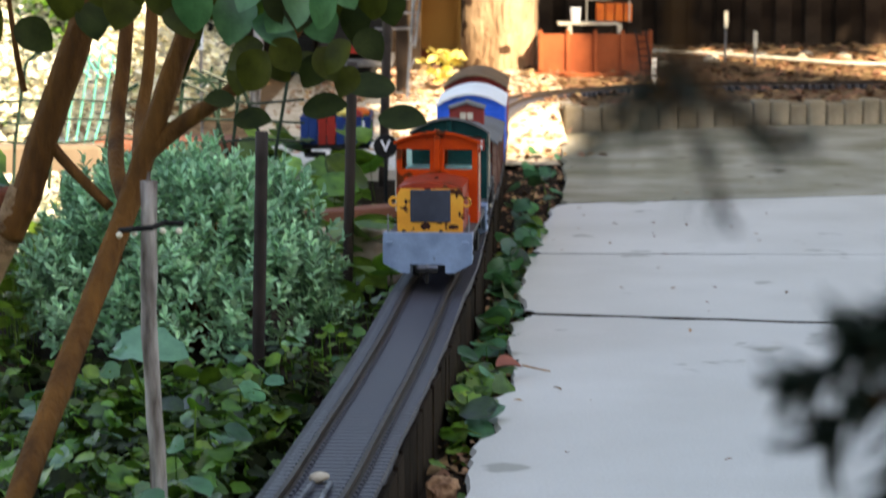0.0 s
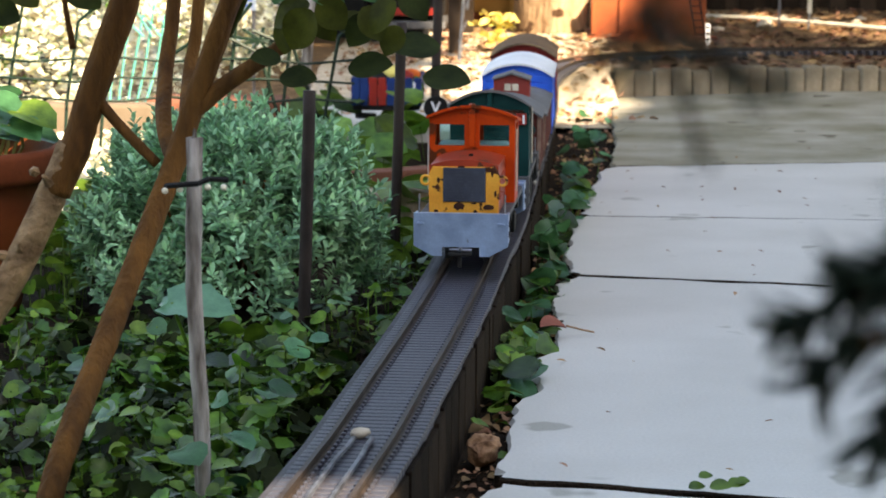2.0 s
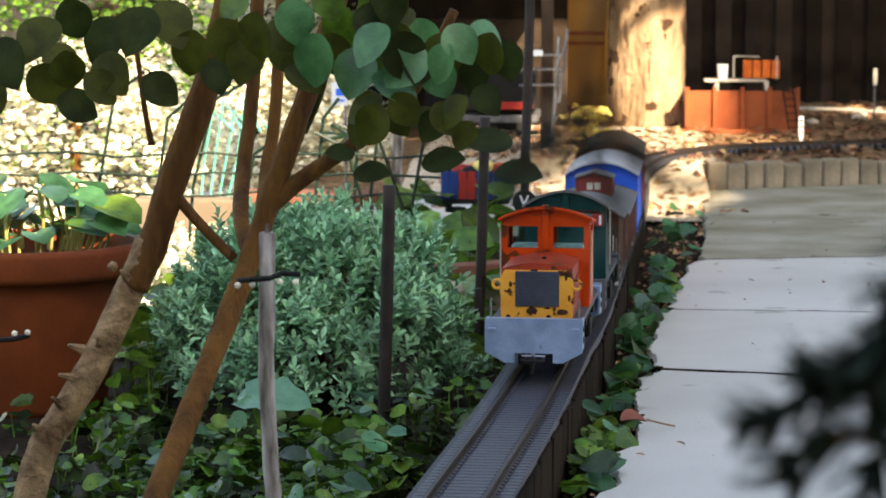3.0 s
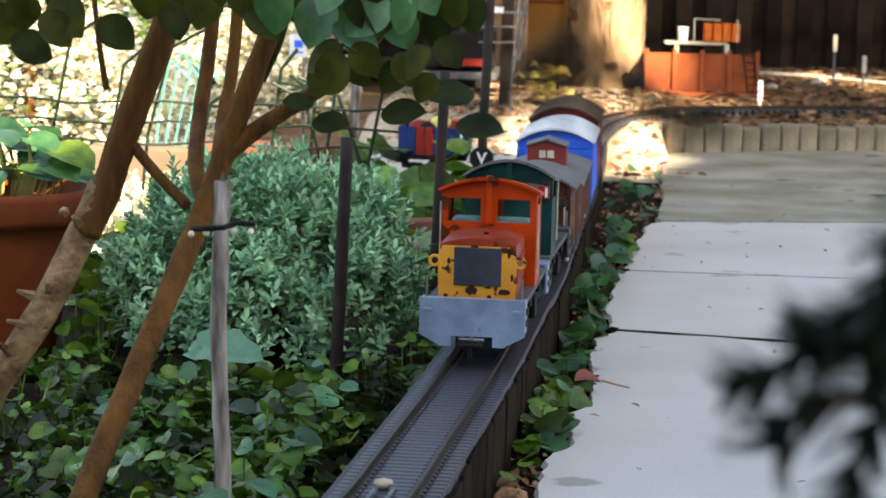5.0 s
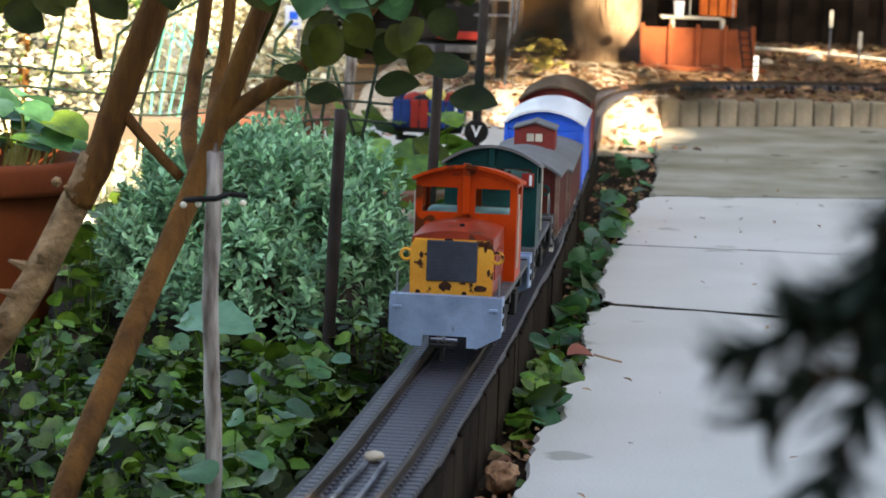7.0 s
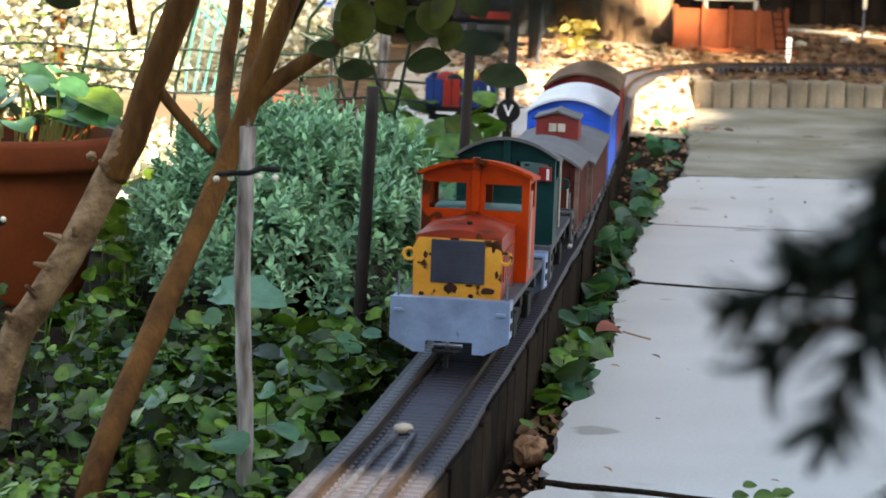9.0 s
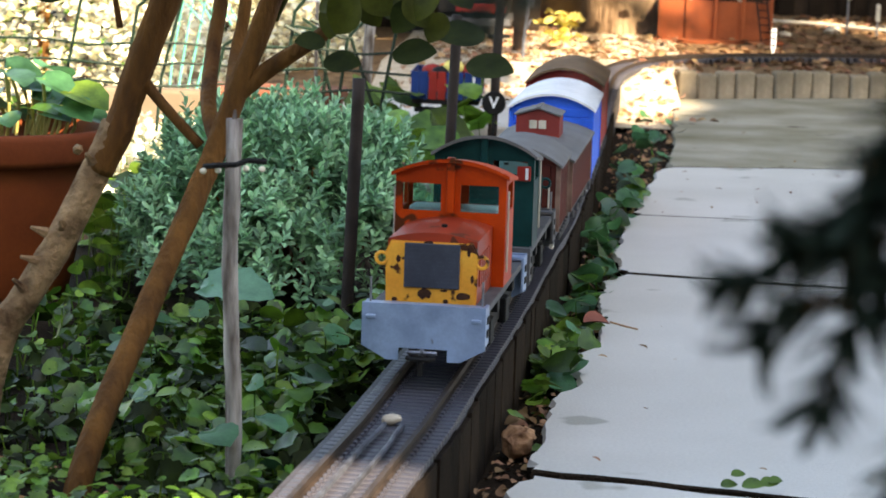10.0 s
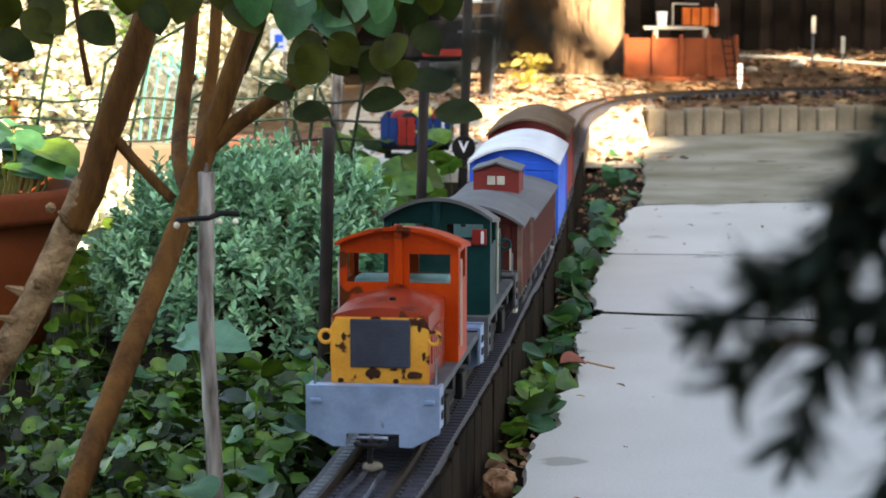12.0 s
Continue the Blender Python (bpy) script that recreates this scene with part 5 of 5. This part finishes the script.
# ---- the far garden ----
def build_far():
    rnd = random.Random(55)
    # ochre board beside the trunk
    board = thing("garden_cabinet", pose(-0.03, 7.06, 0.0), "ochre painted wooden cabinet behind the trunk", "cabinet")
    part("front_panel", box(bmesh.new(), (0, 0, 0.36), (0.13, 0.03, 0.52), 0.006), M_OCHRE, board)
    for x in (-0.062, 0.07):
        part("stile", box(bmesh.new(), (x, -0.006, 0.33), (0.012, 0.04, 0.62), 0.003), M_OCHRE, board)
    for z in (0.288, 0.318):
        part("rail", box(bmesh.new(), (0.004, -0.016, z), (0.118, 0.010, 0.011), 0.002), M_TOYWOOD, board, "brown cross rail")
    part("plinth", box(bmesh.new(), (0, -0.006, 0.075), (0.15, 0.045, 0.05), 0.004), M_TOYWOOD, board)
    # wooden toy depot
    depot = thing("toy_depot", pose(0.42, 6.62, 0.05), "brown wooden toy depot with raised platform", "toy building")
    for i in range(4):
        part("wall_panel", box(bmesh.new(), (-0.115 + i * 0.077, 0, 0.06), (0.072, 0.014, 0.112), 0.002), M_TOYWOOD, depot)
    for i in range(5):
        part("post", box(bmesh.new(), (-0.153 + i * 0.077, -0.006, 0.063), (0.011, 0.02, 0.126), 0.002), M_TOYWOOD, depot)
    for k in (-1, 1):
        part("side_panel", box(bmesh.new(), (k * 0.15, 0.075, 0.06), (0.012, 0.15, 0.112), 0.002), M_TOYWOOD, depot)
    part("floor_board", box(bmesh.new(), (0.01, -0.02, 0.004), (0.36, 0.08, 0.012), 0.002), M_TOYWOOD, depot)
    part("platform", box(bmesh.new(), (-0.018, 0.05, 0.144), (0.17, 0.10, 0.007), 0.002), M_CREAM, depot, "pale platform top")
    for x in (-0.09, 0.05):
        part("trestle", box(bmesh.new(), (x + 0.02, 0.03, 0.128), (0.012, 0.05, 0.03), 0.002), M_CREAM, depot)
    crate = thing("orange_crate", pose(0.44, 6.67, 0.198), "bright orange crate on the toy platform", "crate")
    for i in range(4):
        part("slat", box(bmesh.new(), (0.036 + (i - 1.5) * 0.026, 0, 0.027), (0.022, 0.05, 0.05), 0.002), M_TOYORANGE, crate)
    for x in (-0.03, 0.09):
        part("frame_post", tube(bmesh.new(), [(x - 0.012, -0.026, 0), (x - 0.012, -0.026, 0.064)], 0.0022, 6), M_CREAM, crate)
    part("frame_rail", tube(bmesh.new(), [(-0.042, -0.026, 0.064), (0.03, -0.026, 0.062)], 0.0022, 6), M_CREAM, crate)
    part("tub", turned(bmesh.new(), [(0.0, 0.0), (0.013, 0.0), (0.016, 0.04), (0.014, 0.041), (0.012, 0.035), (0.0, 0.035)], 18), M_WHITE, thing("white_tub", pose(0.367, 6.65, 0.198), "small white tub on the toy platform", "tub"))
    ladder = thing("toy_ladder", pose(0.565, 6.6, 0.05), "dark toy ladder leaning on the depot", "ladder")
    for x in (-0.014, 0.014):
        part("rail", tube(bmesh.new(), [(x, -0.02, 0), (x - 0.02, 0.0, 0.13)], 0.0025, 5), M_BLACK, ladder)
    for i in range(6):
        z = 0.015 + i * 0.02
        part("rung", tube(bmesh.new(), [(-0.014 - z * 0.15, -0.02 + z * 0.15, z), (0.014 - z * 0.15, -0.02 + z * 0.15, z)], 0.0018, 5), M_BLACK, ladder)
    # signals and marker posts
    sig = thing("signal_post", pose(0.56, 6.30, 0.04), "short white signal post with dark bands", "signal")
    part("mast", box(bmesh.new(), (0, 0, 0.03), (0.007, 0.007, 0.08), 0.001), M_WHITE, sig)
    part("board", box(bmesh.new(), (0.0, -0.004, 0.045), (0.013, 0.004, 0.055), 0.001), M_WHITE, sig)
    for i in range(3):
        part("disc", box(bmesh.new(), (0.0, -0.0075, 0.028 + i * 0.017), (0.007, 0.003, 0.007), 0.0015), M_BLACK, sig)
    for x, y, z, h in ((0.83, 7.0, 0.05, 0.16), (0.905, 6.9, 0.04, 0.115)):
        post = thing("marker_post", pose(x, y, z), "thin pale metal marker post", "post", "marker posts")
        part("stem", tube(bmesh.new(), [(0, 0, -0.03), (0.002, 0, h)], 0.0035, 7), M_STEEL, post)
        part("cap", box(bmesh.new(), (0.002, -0.003, h - 0.02), (0.012, 0.006, 0.05), 0.001), M_CREAM, post)
    cable = link_mesh("garden_hose", tube(bmesh.new(), smoothed([(0.58, 7.25, 0.085), (0.75, 7.2, 0.082), (0.95, 7.0, 0.078), (1.2, 6.8, 0.07), (1.6, 6.7, 0.068)], 6), 0.006, 7), M_CREAM, True)
    tagged(cable, "pale hose lying across the bark bed", "hose")
    for i in range(14):
        bm = bmesh.new()
        bmesh.ops.create_icosphere(bm, subdivisions=1, radius=rnd.uniform(0.01, 0.022), matrix=Matrix.Diagonal((1.3, 1, 0.7, 1)))
        for v in bm.verts:
            v.co += 0.004 * noise.noise_vector(v.co * 60 + Vector((i, 0, 0)))
        x, y = rnd.uniform(0.6, 1.5), rnd.uniform(6.7, 7.4)
        ob = tagged(link_mesh("pale_stone", bm, M_STONE, True), "pale stone lying on bark chips", "stone", "stones on the bed")
        ob.location = (x, y, bed_height(x, y) + 0.006)
    # pale lattice signal gantry
    gantry = thing("signal_gantry", pose(-0.085, 5.6, 0.0), "pale grey metal signal mast with crossarms", "signal")
    part("mast", tube(bmesh.new(), [(-0.012, 0, -0.02), (0.012, 0, 0.34)], 0.004, 8), M_STEEL, gantry)
    part("mast", tube(bmesh.new(), [(0.012, 0.02, 0.18), (0.032, 0.02, 0.36)], 0.003, 8), M_STEEL, gantry)
    for z in (0.262, 0.296, 0.225):
        part("crossarm", tube(bmesh.new(), [(-0.085, 0, z), (0.02, 0, z + 0.002)], 0.003, 6), M_STEEL, gantry)
    part("shade", box(bmesh.new(), (-0.05, -0.004, 0.302), (0.045, 0.006, 0.014), 0.002), M_WHITE, gantry)
    for i in range(5):
        z = 0.05 + i * 0.055
        part("rung", tube(bmesh.new(), [(-0.012 + i * 0.004, 0, z), (0.006 + i * 0.005, 0.01, z + 0.05)], 0.0015, 5), M_STEEL, gantry)
    # dark train standing far back
    dark = thing("dark_wagon", pose(-0.24, 6.35, 0.02), "dark model wagon standing in deep shade", "wagon")
    part("body", box(bmesh.new(), (0, 0, 0.16), (0.19, 0.3, 0.10), 0.008), M_BLACK, dark)
    part("frame", box(bmesh.new(), (0, 0, 0.09), (0.20, 0.32, 0.02), 0.003), M_FRAMEGREY, dark)
    part("end_board", box(bmesh.new(), (0.02, -0.155, 0.125), (0.13, 0.008, 0.02), 0.002), M_RED, dark, "red end board")
    for x in (-0.07, 0.07):
        part("wheel", turned(bmesh.new(), [(0.0, -0.005), (0.03, -0.005), (0.03, 0.005), (0.0, 0.005)], 16, (x, -0.1, 0.05)), M_BLACK, dark)
    # open shed behind it, kept in deep shade by an added roof
    shed = thing("garden_shed", pose(-0.47, 6.75, 0), "dark weatherboarded shed under an unseen roof added for shade", "shed")
    for i in range(9):
        part("weatherboard", box(bmesh.new(), (0, 0, 0.04 + i * 0.072), (0.80, 0.02, 0.078), 0.003, Matrix.Rotation(0.12, 4, "X")), M_FENCE, shed)
    # overhang out of view, added to keep sun off wall and wagon
    part("roof", box(bmesh.new(), (0, -0.42, 0.62), (0.95, 1.0, 0.03), 0.006, Matrix.Rotation(0.06, 4, "X")), M_BLACK, shed)
    for x in (-0.38, 0.36):
        part("post", box(bmesh.new(), (x, -0.8, 0.29), (0.03, 0.03, 0.62), 0.003), M_FENCE, shed)
    for x, z, w, h in ((-0.2, 0.12, 0.12, 0.16), (0.05, 0.10, 0.10, 0.12), (0.24, 0.16, 0.07, 0.24), (-0.05, 0.22, 0.05, 0.05)):
        part("shelf_box", box(bmesh.new(), (x, -0.10, z), (w, 0.10, h), 0.006), M_BLACK, shed)
    # sign with a blue badge
    sign = thing("small_sign", pose(-0.535, 5.0, 0.0), "small white sign with a blue mark on a stake", "sign")
    part("plate", box(bmesh.new(), (0, 0, 0.232), (0.036, 0.003, 0.05), 0.001), M_WHITE, sign)
    part("mark", box(bmesh.new(), (0.001, -0.0025, 0.236), (0.018, 0.002, 0.016), 0.0015), M_BLUE, sign)
    part("bar", box(bmesh.new(), (0.0, -0.0025, 0.218), (0.022, 0.002, 0.004), 0.0005), M_BLUE, sign)
    part("stake", tube(bmesh.new(), [(0.012, 0.006, -0.03), (0.012, 0.006, 0.255)], 0.004, 7), M_STAKE, sign)
    # light paving behind the fence of wires
    pav = tagged(link_mesh("paving", box(bmesh.new(), (-0.45, 5.25, -0.012), (0.85, 1.5, 0.03), 0.004), M_SLAB), "pale sunlit paving beyond the wire fence", "paving", kind="structure")
    # second train: open blue wagon with a load
    cart = thing("blue_open_wagon", pose(-0.205, 4.4, 0.045), "open blue slatted model wagon with red and yellow load", "wagon")
    part("floor", box(bmesh.new(), (0, 0, 0.018), (0.125, 0.16, 0.010), 0.001), M_BLACK, cart)
    for i in range(8):
        x = -0.058 + i * 0.0166
        for y in (-0.08, 0.08):
            part("slat", box(bmesh.new(), (x, y, 0.048), (0.0145, 0.004, 0.052), 0.001), M_RED if i in (2, 3) else M_NAVY, cart)
    for k in (-1, 1):
        for z in (0.03, 0.068):
            part("side_rail", box(bmesh.new(), (k * 0.064, 0, z), (0.004, 0.164, 0.012), 0.001), M_NAVY, cart)
    part("handle", tube(bmesh.new(), [(0.052, -0.086, 0.066), (0.053, -0.086, 0.044), (0.050, -0.086, 0.036), (0.044, -0.086, 0.034)], 0.0022, 6), M_WHITE, cart)
    for x, y, z, m in ((-0.03, -0.02, 0.075, M_RED), (0.0, 0.0, 0.078, M_TOYORANGE), (0.03, -0.03, 0.076, M_RED), (0.012, -0.05, 0.086, M_BLOSSOM), (-0.01, -0.05, 0.074, M_BLACK), (0.042, 0.03, 0.074, M_TOYORANGE)):
        bm = bmesh.new()
        bmesh.ops.create_icosphere(bm, subdivisions=2, radius=0.017, matrix=Matrix.Translation((x, y, z - 0.004)) @ Matrix.Diagonal((1.2, 1, 0.8, 1)))
        part("load", bm, m, cart, "", True)
    for x in (-0.04, 0.04):
        part("wheel", turned(bmesh.new(), [(0.0, -0.004), (0.02, -0.004), (0.02, 0.004), (0.0, 0.004)], 16, (x, -0.05, 0.0)), M_BLACK, cart)
    # black plate with the letter V on a stem
    plate = thing("letter_plate", pose(-0.104, 4.0, -0.02), "black round plate with a white letter V", "sign")
    bm = turned(bmesh.new(), [(0.0, -0.003), (0.019, -0.003), (0.021, 0.0), (0.019, 0.003), (0.0, 0.003)], 20)
    bm.transform(Matrix.Translation((0, 0, 0.113)) @ Matrix.Rotation(radians(90), 4, "X"))
    part("disc", bm, M_BLACK, plate)
    cu = bpy.data.curves.new("letter", "FONT")
    cu.body, cu.size, cu.extrude, cu.align_x, cu.align_y, cu.offset = "V", 0.027, 0.0006, "CENTER", "CENTER", 0.0006
    tmp = new("letter_curve", cu)
    me = bpy.data.meshes.new_from_object(tmp.evaluated_get(bpy.context.evaluated_depsgraph_get()))
    bpy.data.objects.remove(tmp)
    me.materials.append(M_WHITE)
    ob = new("letter", me)
    ob.parent = plate
    ob.matrix_basis = Matrix.Translation((0, -0.0045, 0.113)) @ Matrix.Rotation(radians(90), 4, "X")
    part("stem", tube(bmesh.new(), [(0, 0.004, -0.02), (0, 0.004, 0.10)], 0.003, 6), M_BLACK, plate)
    # yellow flowers
    flowers = thing("yellow_flowers", pose(0.0, 6.0, 0.03), "clump of pale yellow flowers beside the trunk", "flowers")
    spots = []
    for i in range(70):
        d, u = aim(rnd, 0.9)
        spots.append(((rnd.gauss(0, 0.022), rnd.gauss(0, 0.02), rnd.uniform(0.05, 0.125)), d, u, rnd.uniform(0.015, 0.03)))
    leaf_part("petals", spots, "round", M_BLOSSOM, flowers, kindtag="stuff")
    # plank and stone by the track behind the bush
    plank = tagged(link_mesh("wooden_plank", box(bmesh.new(), (-0.16, 3.22, 0.066), (0.20, 0.05, 0.02), 0.003, Matrix.Rotation(-0.08, 4, "Y")), M_BRICK), "reddish plank lying across stones", "plank")
    tagged(link_mesh("stone_block", box(bmesh.new(), (-0.17, 3.2, 0.016), (0.24, 0.10, 0.078), 0.008), M_STONE), "grey stone block beside the track", "stone")
    # planters at the left
    tagged(link_mesh("planter_wall", box(bmesh.new(), (-0.665, 3.86, 0.035), (0.19, 0.05, 0.15), 0.006), M_TAN), "low cream rendered planter wall, darkened to look shaded", "planter")
    trough = thing("terracotta_trough", pose(-0.475, 3.95, -0.02), "terracotta trough planter in sun", "planter")
    part("body", box(bmesh.new(), (0, 0, 0.06), (0.22, 0.10, 0.12), 0.008), M_BRICK, trough)
    part("rim", box(bmesh.new(), (0, 0, 0.123), (0.235, 0.115, 0.02), 0.006), M_BRICK, trough)


def build_wires():
    fence = thing("wire_fence", pose(0, 3.42, 0), "dark green bent wire garden fence", "fence")
    rnd = random.Random(9)
    for z in (0.155, 0.185, 0.215):
        part("wire", tube(bmesh.new(), [(-0.9 + i * 0.069, 0.01 * math.sin(i * 1.3), z + 0.004 * math.sin(i * 2.1 + z * 50)) for i in range(11)], 0.0021, 5), M_WIRE, fence)
    for x, dx, h in ((-0.345, 0.012, 0.27), (-0.325, 0.02, 0.26), (-0.31, -0.04, 0.25), (-0.262, 0.03, 0.28), (-0.25, -0.05, 0.26), (-0.405, 0.02, 0.30), (-0.60, 0.05, 0.33), (-0.65, 0.03, 0.30), (-0.52, 0.03, 0.24), (-0.74, 0.04, 0.34)):
        part("wire", tube(bmesh.new(), [(x, 0, -0.04), (x + dx * 0.3, 0.01, h * 0.5), (x + dx, 0, h * 0.9), (x + dx * 2.2, -0.01, h)], 0.0028, 5), M_WIRE, fence)
    for i in range(9):
        a = i * 0.72
        part("wire", tube(bmesh.new(), [(-0.38, 0.3, 0.225), (-0.38 + 0.05 * math.cos(a), 0.3, 0.225 + 0.022 * math.sin(a))], 0.0026, 5), M_WIRE, fence)
    bamboo = link_mesh("bamboo_cane", tube(bmesh.new(), [(-0.385, 4.6, -0.03), (-0.375, 4.6, 0.15), (-0.36, 4.6, 0.36)], 0.011, 8), M_STAKE, True)
    tagged(bamboo, "thick pale cane standing in the far bed", "cane")
    green = thing("plant_support", pose(-0.66, 4.2, 0), "turquoise green wire plant support", "plant support")
    for i in range(5):
        part("hoop", tube(bmesh.new(), [(-0.05 + i * 0.012, 0, 0.0), (-0.04 + i * 0.02, 0.01, 0.14), (-0.02 + i * 0.02, 0, 0.24 + 0.02 * (i % 2)), (0.02 + i * 0.016, 0, 0.20)], 0.0024, 5), mat("turquoise_wire", (0.10, 0.45, 0.36), bump=0), green)


def build_sunlit():
    """Bushes in full sun behind the wires."""
    rnd = random.Random(41)
    # the pale leaf colour paints sun glare on three of these bushes
    for bx, by, rx, ry, h, m, lab in ((-1.05, 4.7, 0.42, 0.35, 0.36, M_PALE, "yellow-green bush in full sun, glare painted as pale leaves"), (-0.72, 5.6, 0.28, 0.3, 0.30, M_PALE, "small bush in full sun, glare painted as pale leaves"), (-1.35, 6.0, 0.6, 0.4, 0.62, M_LEAFLIGHT, "taller green bush in full sun"), (-0.95, 6.6, 0.4, 0.35, 0.55, M_PALE, "bush beside the shed, sun glare painted as pale leaves")):
        bush = thing("sunny_bush", pose(bx, by, -0.02), lab, "bush", "bushes in the sun")
        spots = []
        for i in range(5200):
            a, q = rnd.uniform(0, math.tau), rnd.random()
            w = math.sqrt(1 - q * q) * rnd.uniform(0.55, 1.05)
            p = Vector((math.cos(a) * w * rx, math.sin(a) * w * ry, q * h * rnd.uniform(0.75, 1.08)))
            d, u = aim(rnd, 0.9)
            spots.append((p, d, u, rnd.uniform(0.009, 0.024)))
        leaf_part("leaves", spots, "ovate", m, bush, kindtag="stuff")
        part("stem", tube(bmesh.new(), [(0, 0, -0.02), (0.01, 0, h * 0.6)], [0.012, 0.005], 6), M_BARK, bush)

    def weeds(r):
        return r.uniform(-1.1, -0.36), r.uniform(2.9, 4.6)

    patch("weeds", "sunlit low weeds and pale stones", M_LEAFLIGHT, rnd, 900, weeds, (0.012, 0.034), "ovate", (0.0, 0.04))


# ---- what hangs right before the viewer ----
def build_conifer():
    rnd = random.Random(17)
    o = Vector((0.34, 0.16, -0.02))
    twigs = thing("conifer", pose(*o), "young dark conifer, its twigs hanging close before the viewer", "conifer")
    runs = [[(0.34, 0.16, 0.47), (0.22, 0.28, 0.475), (0.125, 0.33, 0.455), (0.100, 0.31, 0.425), (0.089, 0.30, 0.408), (0.082, 0.30, 0.385), (0.078, 0.30, 0.372)],
            [(0.091, 0.30, 0.411), (0.079, 0.30, 0.404), (0.069, 0.30, 0.397), (0.060, 0.30, 0.393)],
            [(0.083, 0.30, 0.392), (0.073, 0.30, 0.390), (0.065, 0.30, 0.382)],
            [(0.125, 0.32, 0.455), (0.103, 0.30, 0.40), (0.097, 0.30, 0.376), (0.093, 0.30, 0.36)],
            [(0.34, 0.16, 0.53), (0.20, 0.22, 0.53), (0.05, 0.22, 0.490), (0.031, 0.20, 0.468), (0.030, 0.20, 0.452), (0.036, 0.20, 0.436)],
            [(0.031, 0.20, 0.460), (0.026, 0.20, 0.453), (0.018, 0.20, 0.446)],
            [(0.031, 0.20, 0.456), (0.037, 0.20, 0.449), (0.045, 0.20, 0.445)],
            [(0.030, 0.20, 0.455), (0.026, 0.20, 0.448)]]
    runs += [[(0.125, 0.32, 0.455), (0.106, 0.30, 0.43), (0.098, 0.30, 0.41), (0.094, 0.30, 0.39)],
             [(0.104, 0.30, 0.428), (0.096, 0.30, 0.424), (0.089, 0.30, 0.418)],
             [(0.100, 0.30, 0.415), (0.106, 0.30, 0.40), (0.104, 0.30, 0.38), (0.100, 0.30, 0.362)],
             [(0.098, 0.30, 0.40), (0.090, 0.30, 0.396), (0.086, 0.30, 0.388)]]
    runs += [[(0.130, 0.31, 0.46), (0.116, 0.30, 0.435), (0.110, 0.30, 0.41), (0.107, 0.30, 0.385)],
             [(0.124, 0.31, 0.44), (0.117, 0.30, 0.415), (0.114, 0.30, 0.395), (0.112, 0.30, 0.37)],
             [(0.118, 0.30, 0.425), (0.109, 0.30, 0.418), (0.102, 0.30, 0.408), (0.098, 0.30, 0.398)]]
    runs += [[(0.15, 0.31, 0.452), (0.104, 0.30, 0.436), (0.089, 0.30, 0.425), (0.083, 0.30, 0.410), (0.081, 0.30, 0.395)],
             [(0.12, 0.30, 0.43), (0.098, 0.30, 0.418), (0.089, 0.30, 0.412), (0.080, 0.30, 0.404), (0.072, 0.30, 0.402)]]
    part("trunk", twig(bmesh.new(), [(0, 0, -0.05), (0.004, 0, 0.2), (-0.004, 0, 0.5), (0, 0, 0.75)], 0.011, 0.004, 2), M_BARK, twigs, "", True)
    needles = []
    for n, run in enumerate(runs):
        pts = smoothed([Vector(p) - o for p in run], 8)
        part("twig", tube(bmesh.new(), pts, [0.0014 - 0.0009 * i / len(pts) for i in range(len(pts))], 5), M_BARK, twigs)
        start = 28 if n in (0, 4) else (8 if n in (3, 8) else 2)
        thick = 0.62 if 4 <= n < 8 else 1.0
        for i in range(start, len(pts) - 1):
            d = (pts[i + 1] - pts[i - 1]).normalized()
            for k in range(2 if 4 <= n < 8 else 4 if n >= 8 else 3):
                q = Matrix.Rotation(rnd.uniform(0, math.tau), 3, d) @ d.orthogonal().normalized()
                e = (q * 0.75 + d * 0.9).normalized()
                needles.append((pts[i].lerp(pts[i + 1], rnd.random()), e, d, rnd.uniform(0.008, 0.015) * thick))
    leaf_part("needles", needles, "needle", M_NEEDLE, twigs, kindtag="stuff")


# ---- the train's run ----
RUN = [(0.0, 2.563), (1.5, 2.437), (3.5, 2.262), (5.5, 2.105), (7.0, 1.998), (9.0, 1.846), (10.5, 1.735), (12.0, 1.622)]


def front_at(t):
    for (t0, y0), (t1, y1) in zip(RUN, RUN[1:]):
        if t <= t1:
            return y0 + (y1 - y0) * (t - t0) / (t1 - t0)
    return RUN[-1][1]


def motions():
    times = [i * 0.25 for i in range(49)]
    for ob, back in TRAIN:
        rows = []
        for t in times:
            s = dist_at(front_at(t)) + back
            a, b = on_line(s - 0.076), on_line(s + 0.076)
            mid = (a + b) / 2
            rows.append((t, Matrix.Translation((mid.x, mid.y, RAIL_TOP)) @ Matrix.Rotation(math.atan2(-(b - a).x, (b - a).y), 4, "Z")))
        walk(ob, rows)
    s0 = dist_at(front_at(0))
    for ob, y, r in WHEELS:
        walk(ob, [(t, pose(0, y, r, -math.degrees((s0 - dist_at(front_at(t))) / r) * -1, 0, 0)) for t in times])


# ---- build ----
build_ground()
build_bed()
build_gravel()
scatter_on_gravel()
build_fence()
build_edging()
build_path()
build_track()
TRAIN = build_train()
build_posts()
build_rose()
build_bush()
build_groundcover()
build_pot()
build_crown(build_tree())
build_shade_gable()
build_far()
build_wires()
build_sunlit()
build_conifer()
motions()
